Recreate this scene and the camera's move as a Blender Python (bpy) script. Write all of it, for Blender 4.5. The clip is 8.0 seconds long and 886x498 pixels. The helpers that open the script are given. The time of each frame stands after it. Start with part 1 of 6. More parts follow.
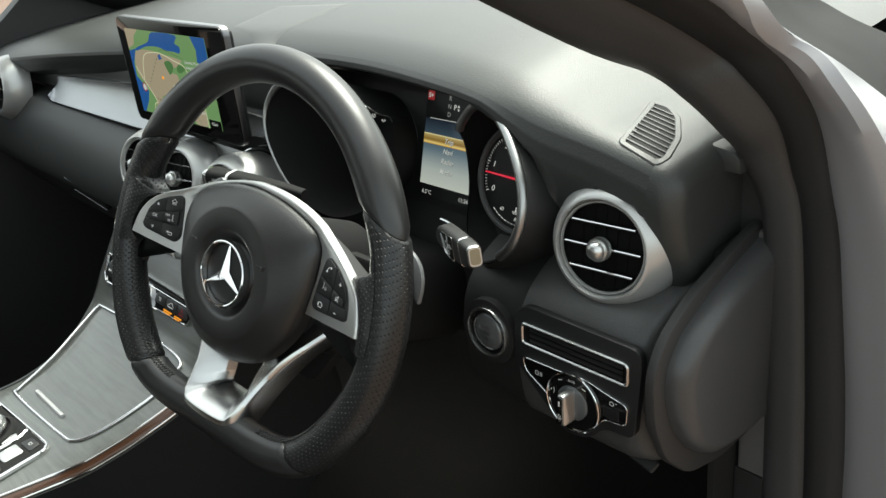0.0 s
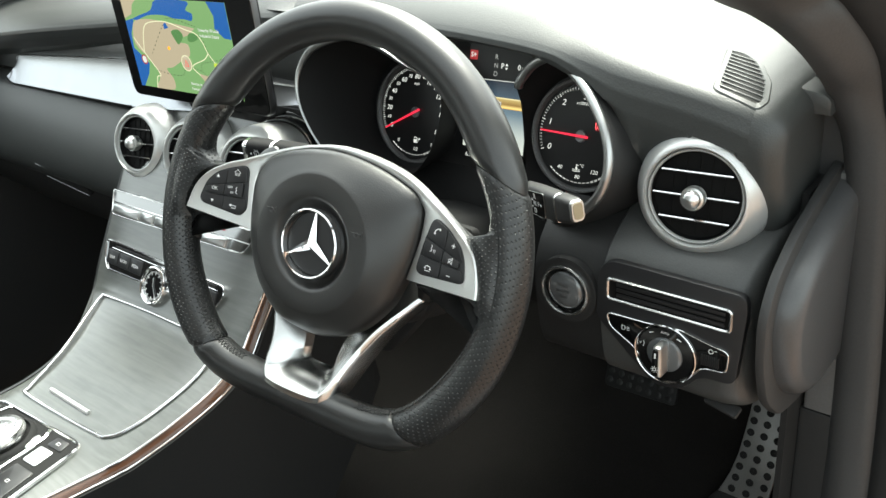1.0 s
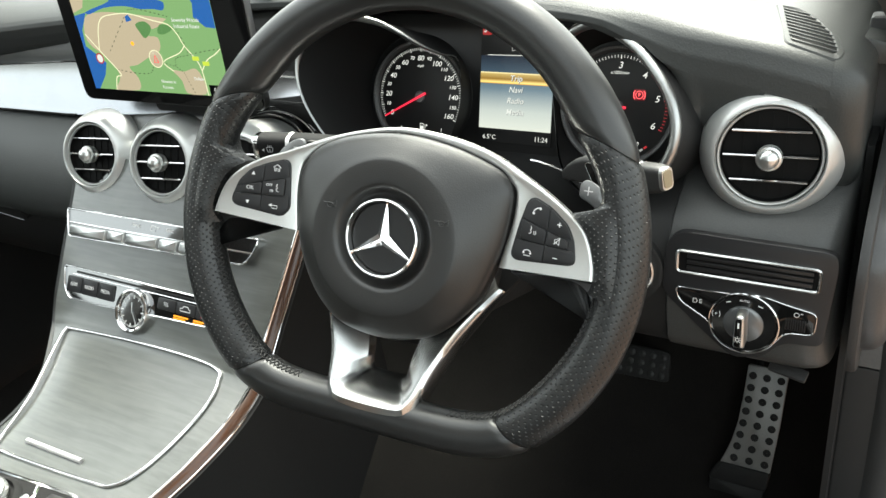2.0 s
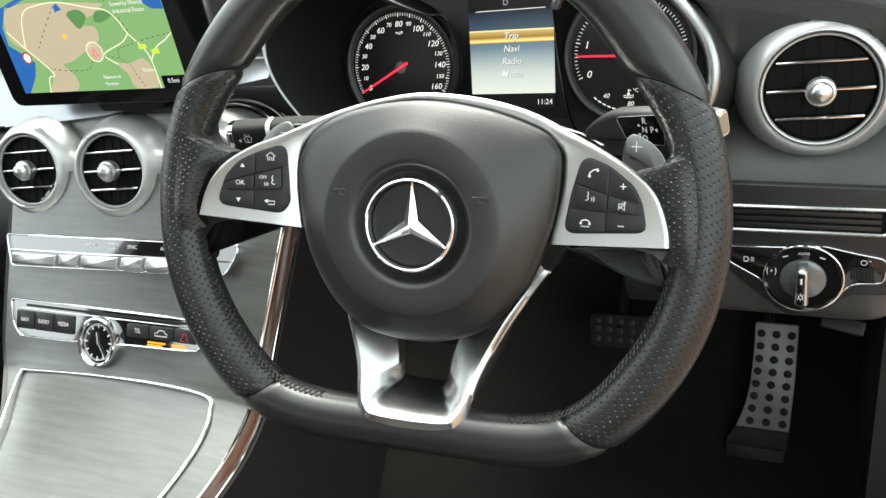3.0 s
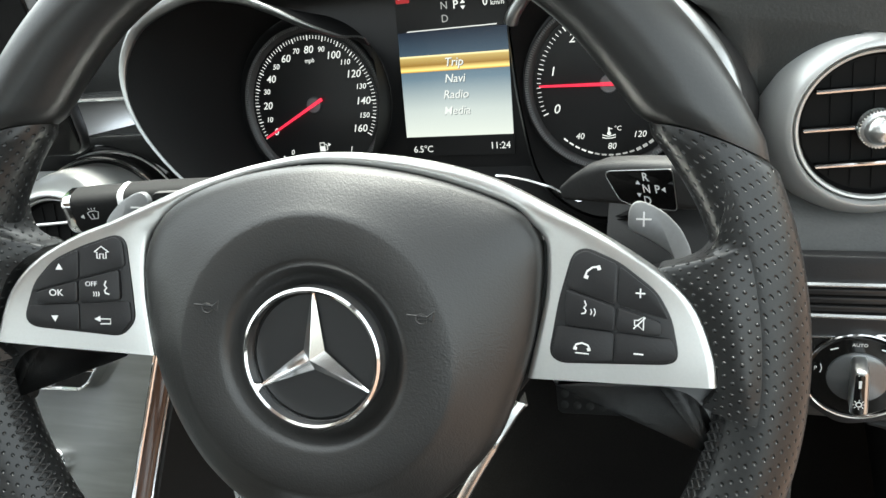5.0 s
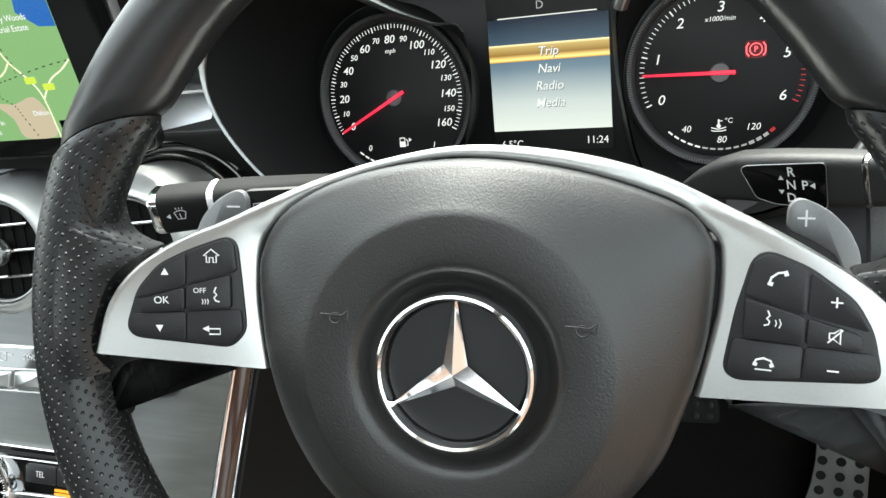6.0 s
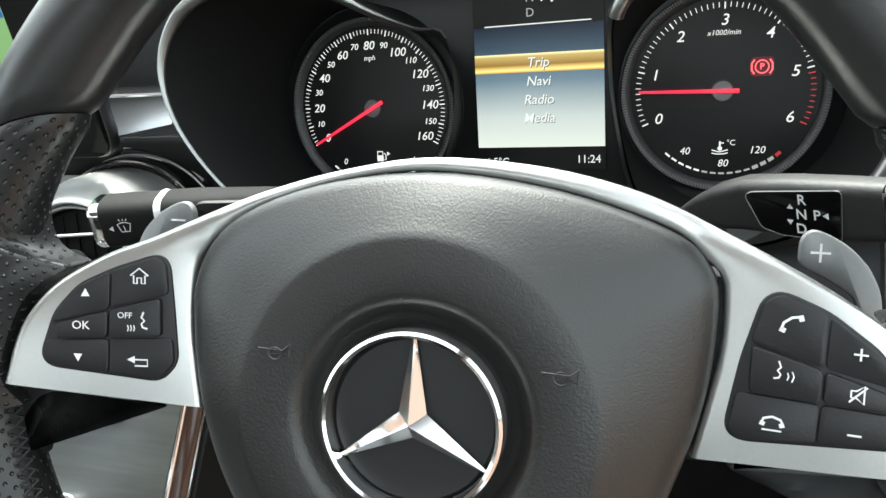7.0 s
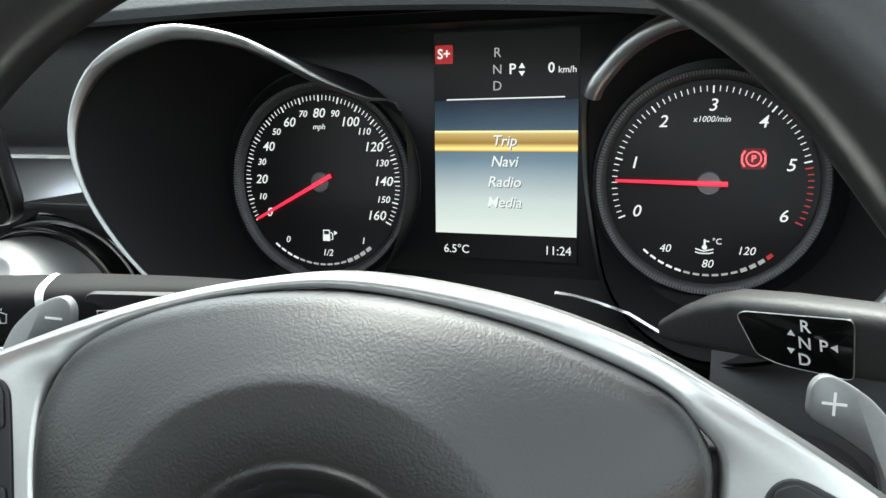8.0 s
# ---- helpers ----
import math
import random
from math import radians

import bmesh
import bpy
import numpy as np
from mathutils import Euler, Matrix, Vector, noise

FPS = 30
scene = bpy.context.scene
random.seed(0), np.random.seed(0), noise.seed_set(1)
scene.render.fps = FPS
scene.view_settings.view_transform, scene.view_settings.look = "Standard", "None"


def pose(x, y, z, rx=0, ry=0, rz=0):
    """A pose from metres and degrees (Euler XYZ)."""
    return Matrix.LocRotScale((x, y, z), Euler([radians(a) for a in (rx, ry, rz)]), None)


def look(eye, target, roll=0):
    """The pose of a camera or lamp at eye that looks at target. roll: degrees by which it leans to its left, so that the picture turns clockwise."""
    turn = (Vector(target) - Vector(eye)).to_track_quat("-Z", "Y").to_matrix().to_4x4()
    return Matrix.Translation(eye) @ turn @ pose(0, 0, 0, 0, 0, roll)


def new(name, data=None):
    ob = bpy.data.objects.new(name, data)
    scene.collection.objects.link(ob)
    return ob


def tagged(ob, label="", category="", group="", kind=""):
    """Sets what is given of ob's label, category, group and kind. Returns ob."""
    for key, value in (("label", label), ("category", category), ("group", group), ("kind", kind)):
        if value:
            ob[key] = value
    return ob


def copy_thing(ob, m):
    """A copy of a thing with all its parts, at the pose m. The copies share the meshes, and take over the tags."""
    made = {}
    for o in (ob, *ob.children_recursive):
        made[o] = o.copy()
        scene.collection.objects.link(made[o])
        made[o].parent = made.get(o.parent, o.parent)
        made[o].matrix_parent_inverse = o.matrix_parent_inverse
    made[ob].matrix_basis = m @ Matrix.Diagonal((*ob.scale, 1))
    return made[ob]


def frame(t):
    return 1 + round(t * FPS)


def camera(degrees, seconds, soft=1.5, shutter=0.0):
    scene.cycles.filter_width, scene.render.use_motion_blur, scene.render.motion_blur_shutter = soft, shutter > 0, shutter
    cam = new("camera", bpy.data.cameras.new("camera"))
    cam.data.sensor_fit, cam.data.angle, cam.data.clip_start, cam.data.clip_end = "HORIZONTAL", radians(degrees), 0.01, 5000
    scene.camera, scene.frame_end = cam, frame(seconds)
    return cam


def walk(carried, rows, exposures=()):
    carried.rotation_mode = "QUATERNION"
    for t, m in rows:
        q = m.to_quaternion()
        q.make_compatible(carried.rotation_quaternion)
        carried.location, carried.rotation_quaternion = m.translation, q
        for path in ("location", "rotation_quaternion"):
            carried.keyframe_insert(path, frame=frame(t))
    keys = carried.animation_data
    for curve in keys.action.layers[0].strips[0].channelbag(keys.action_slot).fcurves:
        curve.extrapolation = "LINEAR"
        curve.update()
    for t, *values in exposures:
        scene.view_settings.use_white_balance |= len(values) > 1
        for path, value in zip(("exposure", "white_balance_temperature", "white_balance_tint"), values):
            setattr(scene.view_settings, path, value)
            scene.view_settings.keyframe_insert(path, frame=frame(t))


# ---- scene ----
cam = camera(56.0, 8.0)
PATH = [
    (0, (0.612, -0.273, 0.93), (-0.753, 0.896, 0.052), -7.4),
    (0.5, (0.568, -0.312, 0.936), (-0.798, 0.845, 0.045), -7.8),
    (1, (0.49, -0.371, 0.924), (-0.706, 0.923, -0.022), -7.5),
    (1.5, (0.417, -0.412, 0.914), (-0.643, 0.988, -0.043), -7.6),
    (1.7, (0.38, -0.429, 0.91), (-0.625, 1.007, -0.054), -7.2),
    (2.8, (0.24, -0.393, 0.873), (-0.607, 1.114, -0.132), -11.2),
    (3, (0.229, -0.388, 0.865), (-0.587, 1.128, -0.153), -11.7),
    (3.5, (0.213, -0.365, 0.85), (-0.575, 1.181, -0.144), -11.9),
    (4, (0.197, -0.304, 0.831), (-0.568, 1.261, -0.153), -11.9),
    (4.2, (0.191, -0.275, 0.822), (-0.551, 1.312, -0.142), -11.3),
    (5.3, (0.146, -0.218, 0.811), (-0.551, 1.366, -0.191), -11.8),
    (5.5, (0.13, -0.214, 0.809), (-0.577, 1.367, -0.191), -12.0),
    (6, (0.106, -0.211, 0.806), (-0.633, 1.362, -0.184), -12.4),
    (6.5, (0.099, -0.204, 0.795), (-0.65, 1.367, -0.189), -12.2),
    (7, (0.1, -0.173, 0.786), (-0.624, 1.428, -0.168), -10.3),
    (7.5, (0.095, -0.138, 0.781), (-0.591, 1.517, -0.108), -8.1),
    (8, (0.091, -0.11, 0.774), (-0.55, 1.492, -0.022), -6.8),
]

EXPOSURES = [(0.0, 1.6, 6700, -2), (0.2, 2.0, 6700, -2), (0.5, 2.27, 6650, -2), (1.0, 2.5, 6700, -2), (1.5, 2.55, 6800, -1), (4.0, 2.72, 6650, -0.5), (6.0, 2.69, 6550, -1), (7.0, 2.66, 6500, -1), (8.0, 2.6, 6350, -1)]
walk(cam, [(t, look(eye, target, roll)) for t, eye, target, roll in PATH], EXPOSURES)

# ---- sky, sun ----
world = bpy.data.worlds.new("overcast_sky")
scene.world = world
world.use_nodes = True
wn, wl = world.node_tree.nodes, world.node_tree.links
sky = wn.new("ShaderNodeTexSky")
sky.sky_type = "NISHITA"
sky.sun_disc = False
sky.sun_elevation, sky.sun_rotation = radians(60), radians(-15)
sky.air_density, sky.dust_density = 1.0, 4.0
grey = wn.new("ShaderNodeHueSaturation")
grey.inputs["Saturation"].default_value = 0.28
wl.new(sky.outputs["Color"], grey.inputs["Color"])
wl.new(grey.outputs["Color"], wn["Background"].inputs["Color"])
wn["Background"].inputs["Strength"].default_value = 0.15
sun_data = bpy.data.lights.new("sun", "SUN")
sun_data.energy, sun_data.angle, sun_data.color = 1.5, radians(26), (1.0, 0.98, 0.95)
sun = new("sun", sun_data)
sun.matrix_world = look((0, 0, 0), (0.13, -0.46, -0.88))


# ---- materials ----
def material(name, colour, rough=0.5, metal=0.0, grain=0.0, grain_size=400.0, wear=0.15, wear_size=14.0, bump=0.0, coat=0.0, spec=0.5):
    """A surface with fine grain and broad unevenness in tone, gloss and relief."""
    m = bpy.data.materials.new(name)
    m.use_nodes = True
    n, l = m.node_tree.nodes, m.node_tree.links
    b = n["Principled BSDF"]
    b.inputs["Metallic"].default_value = metal
    b.inputs["Coat Weight"].default_value = coat
    b.inputs["Coat Roughness"].default_value = 0.04
    b.inputs["Specular IOR Level"].default_value = spec
    co = n.new("ShaderNodeTexCoord")
    broad, fine = n.new("ShaderNodeTexNoise"), n.new("ShaderNodeTexNoise")
    broad.inputs["Scale"].default_value, broad.inputs["Detail"].default_value = wear_size, 5
    fine.inputs["Scale"].default_value, fine.inputs["Detail"].default_value = grain_size, 3
    for t in (broad, fine):
        l.new(co.outputs["Object"], t.inputs["Vector"])
    tone = n.new("ShaderNodeMapRange")
    tone.inputs["To Min"].default_value, tone.inputs["To Max"].default_value = 1 - wear, 1 + wear
    l.new(broad.outputs["Fac"], tone.inputs["Value"])
    tone2 = n.new("ShaderNodeMapRange")
    tone2.inputs["To Min"].default_value, tone2.inputs["To Max"].default_value = 1 - grain, 1 + grain
    l.new(fine.outputs["Fac"], tone2.inputs["Value"])
    both = n.new("ShaderNodeMath")
    both.operation = "MULTIPLY"
    l.new(tone.outputs[0], both.inputs[0])
    l.new(tone2.outputs[0], both.inputs[1])
    mix = n.new("ShaderNodeVectorMath")
    mix.operation = "SCALE"
    mix.inputs[0].default_value = colour
    l.new(both.outputs[0], mix.inputs["Scale"])
    l.new(mix.outputs[0], b.inputs["Base Color"])
    r = n.new("ShaderNodeMapRange")
    r.inputs["To Min"].default_value, r.inputs["To Max"].default_value = max(rough * (1 - wear), 0.01), min(rough * (1 + wear), 1)
    l.new(broad.outputs["Fac"], r.inputs["Value"])
    l.new(r.outputs[0], b.inputs["Roughness"])
    if bump:
        bp = n.new("ShaderNodeBump")
        bp.inputs["Strength"].default_value, bp.inputs["Distance"].default_value = bump, 0.0006
        l.new(fine.outputs["Fac"], bp.inputs["Height"])
        l.new(bp.outputs[0], b.inputs["Normal"])
    return m


def glow(name, colour, strength):
    m = bpy.data.materials.new(name)
    m.use_nodes = True
    b = m.node_tree.nodes["Principled BSDF"]
    b.inputs["Base Color"].default_value = (0.01, 0.01, 0.01, 1)
    b.inputs["Roughness"].default_value = 0.25
    b.inputs["Emission Color"].default_value = (*colour, 1)
    b.inputs["Emission Strength"].default_value = strength * 0.84
    return m


def graded(name, stops, strength, low, high):
    """A lit display whose colour runs from low to high along its local y (metres)."""
    m = glow(name, (1, 1, 1), strength)
    n, l = m.node_tree.nodes, m.node_tree.links
    co, sep, rng, ramp = (n.new(k) for k in ("ShaderNodeTexCoord", "ShaderNodeSeparateXYZ", "ShaderNodeMapRange", "ShaderNodeValToRGB"))
    rng.inputs["From Min"].default_value, rng.inputs["From Max"].default_value = low, high
    l.new(co.outputs["Object"], sep.inputs[0])
    l.new(sep.outputs["Y"], rng.inputs["Value"])
    l.new(rng.outputs[0], ramp.inputs[0])
    e = ramp.color_ramp.elements
    while len(e) < len(stops):
        e.new(0.5)
    for el, (p, c) in zip(e, stops):
        el.position, el.color = p, (*c, 1)
    l.new(ramp.outputs[0], n["Principled BSDF"].inputs["Emission Color"])
    return m


def perforated(name):
    """Black leather with a staggered grid of pin holes; the UV map runs in millimetres."""
    m = material(name, (0.012, 0.0125, 0.0127), 0.33, 0, 0.15, 900, 0.12, 20, 0.1)
    n, l = m.node_tree.nodes, m.node_tree.links
    b = n["Principled BSDF"]
    uv, sep = n.new("ShaderNodeUVMap"), n.new("ShaderNodeSeparateXYZ")
    l.new(uv.outputs[0], sep.inputs[0])

    def op(kind, a, c=None):
        k = n.new("ShaderNodeMath")
        k.operation = kind
        for i, v in enumerate((a, c)):
            if v is None:
                continue
            if isinstance(v, (int, float)):
                k.inputs[i].default_value = v
            else:
                l.new(v, k.inputs[i])
        return k.outputs[0]

    pitch = 4.9
    row = op("DIVIDE", sep.outputs["Y"], pitch * 0.6)
    odd = op("MODULO", op("FLOOR", op("ADD", row, 1000.0)), 2.0)
    u = op("ADD", op("DIVIDE", sep.outputs["X"], pitch), op("MULTIPLY", odd, 0.5))
    fu = op("SUBTRACT", op("FRACT", op("ADD", u, 1000.0)), 0.5)
    fv = op("MULTIPLY", op("SUBTRACT", op("FRACT", op("ADD", row, 1000.0)), 0.5), 0.6)
    far = op("SQRT", op("ADD", op("MULTIPLY", fu, fu), op("MULTIPLY", fv, fv)))
    hole = n.new("ShaderNodeMapRange")
    hole.interpolation_type = "SMOOTHSTEP"
    hole.inputs["From Min"].default_value, hole.inputs["From Max"].default_value = 0.04, 0.17
    l.new(far, hole.inputs["Value"])
    bp = n.new("ShaderNodeBump")
    bp.inputs["Strength"].default_value, bp.inputs["Distance"].default_value = 1.0, 0.0022
    l.new(hole.outputs[0], bp.inputs["Height"])
    # Holes are coloured paler than the leather, in place of glints on their lips.
    pale = n.new("ShaderNodeMix")
    pale.data_type = "RGBA"
    pale.inputs[6].default_value = (0.045, 0.048, 0.05, 1)
    l.new(hole.outputs[0], pale.inputs[0])
    l.new(b.inputs["Base Color"].links[0].from_socket, pale.inputs[7])
    l.new(pale.outputs[2], b.inputs["Base Color"])
    old = b.inputs["Normal"].links[0].from_socket
    l.new(old, bp.inputs["Normal"])
    l.new(bp.outputs[0], b.inputs["Normal"])
    return m


def leather(name, colour, rough, size, relief):
    """Moulded skin with a pebbled grain of small rounded cells."""
    m = material(name, colour, rough, 0, 0.12, 1400, 0.1, 15, 0.1, 0, 0.7)
    n, l = m.node_tree.nodes, m.node_tree.links
    b = n["Principled BSDF"]
    co, warp, cells = n.new("ShaderNodeTexCoord"), n.new("ShaderNodeTexNoise"), n.new("ShaderNodeTexVoronoi")
    warp.inputs["Scale"].default_value, warp.inputs["Detail"].default_value = 260, 2
    add = n.new("ShaderNodeMix")
    add.data_type, add.blend_type = "RGBA", "LINEAR_LIGHT"
    add.inputs[0].default_value = 0.0014
    l.new(co.outputs["Object"], warp.inputs["Vector"])
    l.new(co.outputs["Object"], add.inputs[6])
    l.new(warp.outputs["Color"], add.inputs[7])
    cells.feature = "F1"
    cells.inputs["Scale"].default_value = size
    l.new(add.outputs[2], cells.inputs["Vector"])
    bp = n.new("ShaderNodeBump")
    bp.invert = True
    bp.inputs["Strength"].default_value, bp.inputs["Distance"].default_value = relief, 0.0006
    l.new(cells.outputs["Distance"], bp.inputs["Height"])
    l.new(b.inputs["Normal"].links[0].from_socket, bp.inputs["Normal"])
    l.new(bp.outputs[0], b.inputs["Normal"])
    return m


def wood(name):
    """Open-pored dark grey ash, grain running across the car."""
    m = material(name, (0.070, 0.074, 0.068), 0.36, 0, 0.12, 60, 0.12, 9, 0.0, 1.0)
    n, l = m.node_tree.nodes, m.node_tree.links
    b = n["Principled BSDF"]
    b.inputs["Coat Roughness"].default_value = 0.2
    co, mp, grain = n.new("ShaderNodeTexCoord"), n.new("ShaderNodeMapping"), n.new("ShaderNodeTexNoise")
    mp.inputs["Scale"].default_value = (14, 170, 170)
    grain.inputs["Scale"].default_value, grain.inputs["Detail"].default_value, grain.inputs["Distortion"].default_value = 1.0, 7, 0.5
    l.new(co.outputs["Object"], mp.inputs[0])
    l.new(mp.outputs[0], grain.inputs["Vector"])
    ramp = n.new("ShaderNodeMapRange")
    ramp.inputs["From Min"].default_value, ramp.inputs["From Max"].default_value = 0.35, 0.65
    ramp.inputs["To Min"].default_value, ramp.inputs["To Max"].default_value = 0.8, 1.12
    l.new(grain.outputs["Fac"], ramp.inputs["Value"])
    old = b.inputs["Base Color"].links[0].from_socket
    sc = n.new("ShaderNodeVectorMath")
    sc.operation = "SCALE"
    l.new(old, sc.inputs[0])
    l.new(ramp.outputs[0], sc.inputs["Scale"])
    l.new(sc.outputs[0], b.inputs["Base Color"])
    bp = n.new("ShaderNodeBump")
    bp.inputs["Strength"].default_value, bp.inputs["Distance"].default_value = 0.05, 0.0004
    l.new(grain.outputs["Fac"], bp.inputs["Height"])
    l.new(bp.outputs[0], b.inputs["Normal"])
    return m


M_LEATHER = material("smooth_black_leather", (0.014, 0.0145, 0.0146), 0.34, 0, 0.2, 700, 0.12, 18, 0.1, 0, 0.65)
M_PERF = perforated("perforated_black_leather")
M_PAD = leather("grained_black_plastic", (0.0115, 0.0113, 0.0108), 0.4, 1100, 0.13)
M_DASH = material("soft_dash_skin", (0.031, 0.033, 0.032), 0.46, 0, 0.25, 650, 0.08, 6, 0.4, 0, 0.55)
M_FASCIA = material("charcoal_fascia_skin", (0.048, 0.049, 0.048), 0.45, 0, 0.25, 650, 0.1, 6, 0.4)
M_TRIM = material("dark_grey_hard_plastic", (0.021, 0.021, 0.021), 0.55, 0, 0.2, 500, 0.12, 8, 0.3)
M_BLACK = material("matt_black_plastic", (0.008, 0.008, 0.008), 0.6, 0, 0.2, 500, 0.1, 10, 0.2)
M_SATIN = material("satin_silver", (0.66, 0.665, 0.655), 0.32, 1.0, 0.06, 900, 0.1, 25, 0.05)
M_DEEP = material("dull_black", (0.010, 0.010, 0.010), 0.75, 0, 0.2, 500, 0.1, 10, 0.1, 0, 0.2)
M_RIM = material("grey_satin_rim", (0.40, 0.405, 0.40), 0.34, 1.0, 0.05, 900, 0.1, 25, 0.03)
M_STRIP = material("dark_satin_strip", (0.33, 0.34, 0.36), 0.24, 1.0, 0.04, 900, 0.1, 25)
M_POLISH = material("polished_satin", (0.62, 0.625, 0.615), 0.25, 1.0, 0.05, 900, 0.12, 25, 0.03)
M_SILVER = material("silver_painted_plastic", (0.5, 0.5, 0.5), 0.33, 0.4, 0.05, 900, 0.08, 25, 0.03)
M_SPOKE = material("silver_spoke_paint", (0.64, 0.64, 0.625), 0.28, 0.9, 0.05, 900, 0.06, 25, 0.03)
M_CHROME = material("bright_chrome", (0.85, 0.85, 0.85), 0.1, 1.0, 0.02, 400, 0.15, 30)
M_POST = material("grey_post_plastic", (0.085, 0.083, 0.082), 0.42, 0, 0.2, 500, 0.12, 8, 0.3)
M_PILLAR = material("black_pillar_plastic", (0.042, 0.042, 0.042), 0.5, 0, 0.2, 500, 0.12, 8, 0.3)
# The warm tint paints a yellowish reflection onto the grey park button.
M_PARK = material("reflection_warm_button", (0.28, 0.24, 0.16), 0.35, 0.3, 0.1, 500, 0.1)
M_CASE = material("dark_metal_case", (0.22, 0.22, 0.225), 0.35, 1.0, 0.05, 900, 0.1, 25)
M_GLOSS = material("piano_black", (0.004, 0.004, 0.004), 0.06, 0, 0.05, 300, 0.3, 12, 0, 0.05)
M_PIANO = material("coated_piano_black", (0.003, 0.003, 0.003), 0.05, 0, 0.05, 300, 0.2, 12, 0, 1.0, 0.9)
M_PIANO.node_tree.nodes["Principled BSDF"].inputs["Coat IOR"].default_value = 2.1
# Near-zero black puts the shade inside vents and slots into the colour.
M_THROAT = material("recess_shade_black", (0.002, 0.002, 0.002), 0.6, 0, 0.2, 500, 0.1, 10, 0, 0, 0.15)
M_SHELL = material("smooth_satin_shell", (0.52, 0.525, 0.515), 0.34, 0.6, 0.05, 900, 0.08, 25, 0.03)
M_BUTTON = material("satin_black_button", (0.012, 0.012, 0.013), 0.42, 0, 0.15, 800, 0.1, 30, 0.15)
M_WOOD = wood("dark_grey_ash_wood")
M_BROWN = material("brown_side_trim", (0.055, 0.024, 0.012), 0.22, 0.0, 0.1, 200, 0.2, 10, 0, 0.3, 0.5)
M_CARPET = material("black_carpet", (0.021, 0.0195, 0.018), 0.95, 0, 0.7, 900, 0.3, 20, 1.0, 0, 0.1)
M_STEEL = material("brushed_steel_pedal", (0.34, 0.34, 0.33), 0.5, 0.7, 0.15, 500, 0.2, 30, 0.1)
M_RUBBER = material("black_rubber", (0.012, 0.012, 0.012), 0.7, 0, 0.2, 500, 0.2, 20, 0.3)
M_BODY = material("silver_car_paint", (0.32, 0.315, 0.325), 0.42, 0.3, 0.05, 900, 0.05, 5, 0, 0.25)
M_SEAT = material("black_seat_leather", (0.02, 0.02, 0.021), 0.45, 0, 0.2, 500, 0.15, 9, 0.4)
M_ICON = material("white_print", (0.75, 0.75, 0.75), 0.5, 0, 0.02, 300, 0.05)
M_GREYPRINT = material("grey_paddle", (0.23, 0.235, 0.24), 0.4, 0.6, 0.1, 500, 0.1)
M_PADGREY = material("grey_knee_pad", (0.052, 0.052, 0.053), 0.36, 0, 0.15, 500, 0.1, 8, 0.25)
M_STARTER = material("grey_gloss_button", (0.14, 0.145, 0.148), 0.25, 0.5, 0.05, 500, 0.1, 20, 0, 0.5)
M_HEAD = material("grey_headliner_cloth", (0.55, 0.54, 0.52), 0.9, 0, 0.2, 900, 0.1, 8, 0.4)
# Red set for reflections; kept dark to cut light bounced upwards.
M_GROUND = material("reddish_ground", (0.125, 0.074, 0.05), 0.8, 0, 0.5, 60, 0.3, 2, 0.5)
M_LIT = glow("white_lit_print", (1.0, 1.0, 1.0), 0.185)
M_DIM = glow("dim_lit_print", (0.9, 0.9, 0.9), 0.09)
M_MENUSHADE = glow("dark_menu_shadow", (0.2, 0.23, 0.25), 0.1)
M_RED = glow("red_lit_pointer", (1.0, 0.03, 0.08), 0.26)
M_WARN = glow("bright_red_warning", (1.0, 0.11, 0.13), 0.4)
M_REDDIM = glow("dim_red_marks", (0.9, 0.06, 0.08), 0.11)
M_ORANGE = glow("orange_lit_label", (1.0, 0.35, 0.02), 0.36)
# Black lifted slightly; the base colour takes in the haze over the dials.
M_DIAL = material("black_dial_face", (0.011, 0.011, 0.0114), 0.35, 0, 0.05, 300, 0.1)
M_BEZEL = material("dark_knurled_bezel", (0.09, 0.09, 0.09), 0.45, 0.5, 0.3, 900, 0.1, 30, 0.5)
M_KNURL = material("grey_knurled_plastic", (0.2, 0.195, 0.19), 0.5, 0.1, 0.2, 900, 0.1, 30)
M_GOLD = graded("gold_menu_bar", [(0, (0.55, 0.25, 0.02)), (0.12, (1.0, 0.72, 0.25)), (0.4, (0.28, 0.15, 0.03)), (0.85, (0.5, 0.35, 0.12)), (1, (1.0, 0.85, 0.5))], 0.27, 0.0158, 0.0270)
M_MENU = graded("blue_grey_menu", [(0, (0.78, 0.8, 0.76)), (0.25, (0.6, 0.64, 0.64)), (0.55, (0.16, 0.23, 0.3)), (0.8, (0.05, 0.08, 0.12)), (1, (0.01, 0.015, 0.03))], 0.22, -0.030, 0.0445)
M_LAND = glow("map_green", (0.19, 0.34, 0.14), 0.28)
M_SEA = glow("map_blue", (0.015, 0.10, 0.36), 0.28)
M_TOWN = glow("map_tan", (0.44, 0.36, 0.26), 0.28)
M_WOODS = glow("map_dark_green", (0.09, 0.21, 0.07), 0.28)
M_ROAD = glow("map_pale_road", (0.75, 0.72, 0.5), 0.28)
M_PATH = glow("map_dark_dots", (0.06, 0.08, 0.05), 0.2)


# ---- shape helpers; things on the car are drawn in millimetres ----
def mm(v):
    return v * 0.001


def thing(name, m, label, category, group="", kind=""):
    ob = new(name)
    ob.matrix_world = m
    ob.empty_display_size = 0.02
    return tagged(ob, label, category, group, kind)


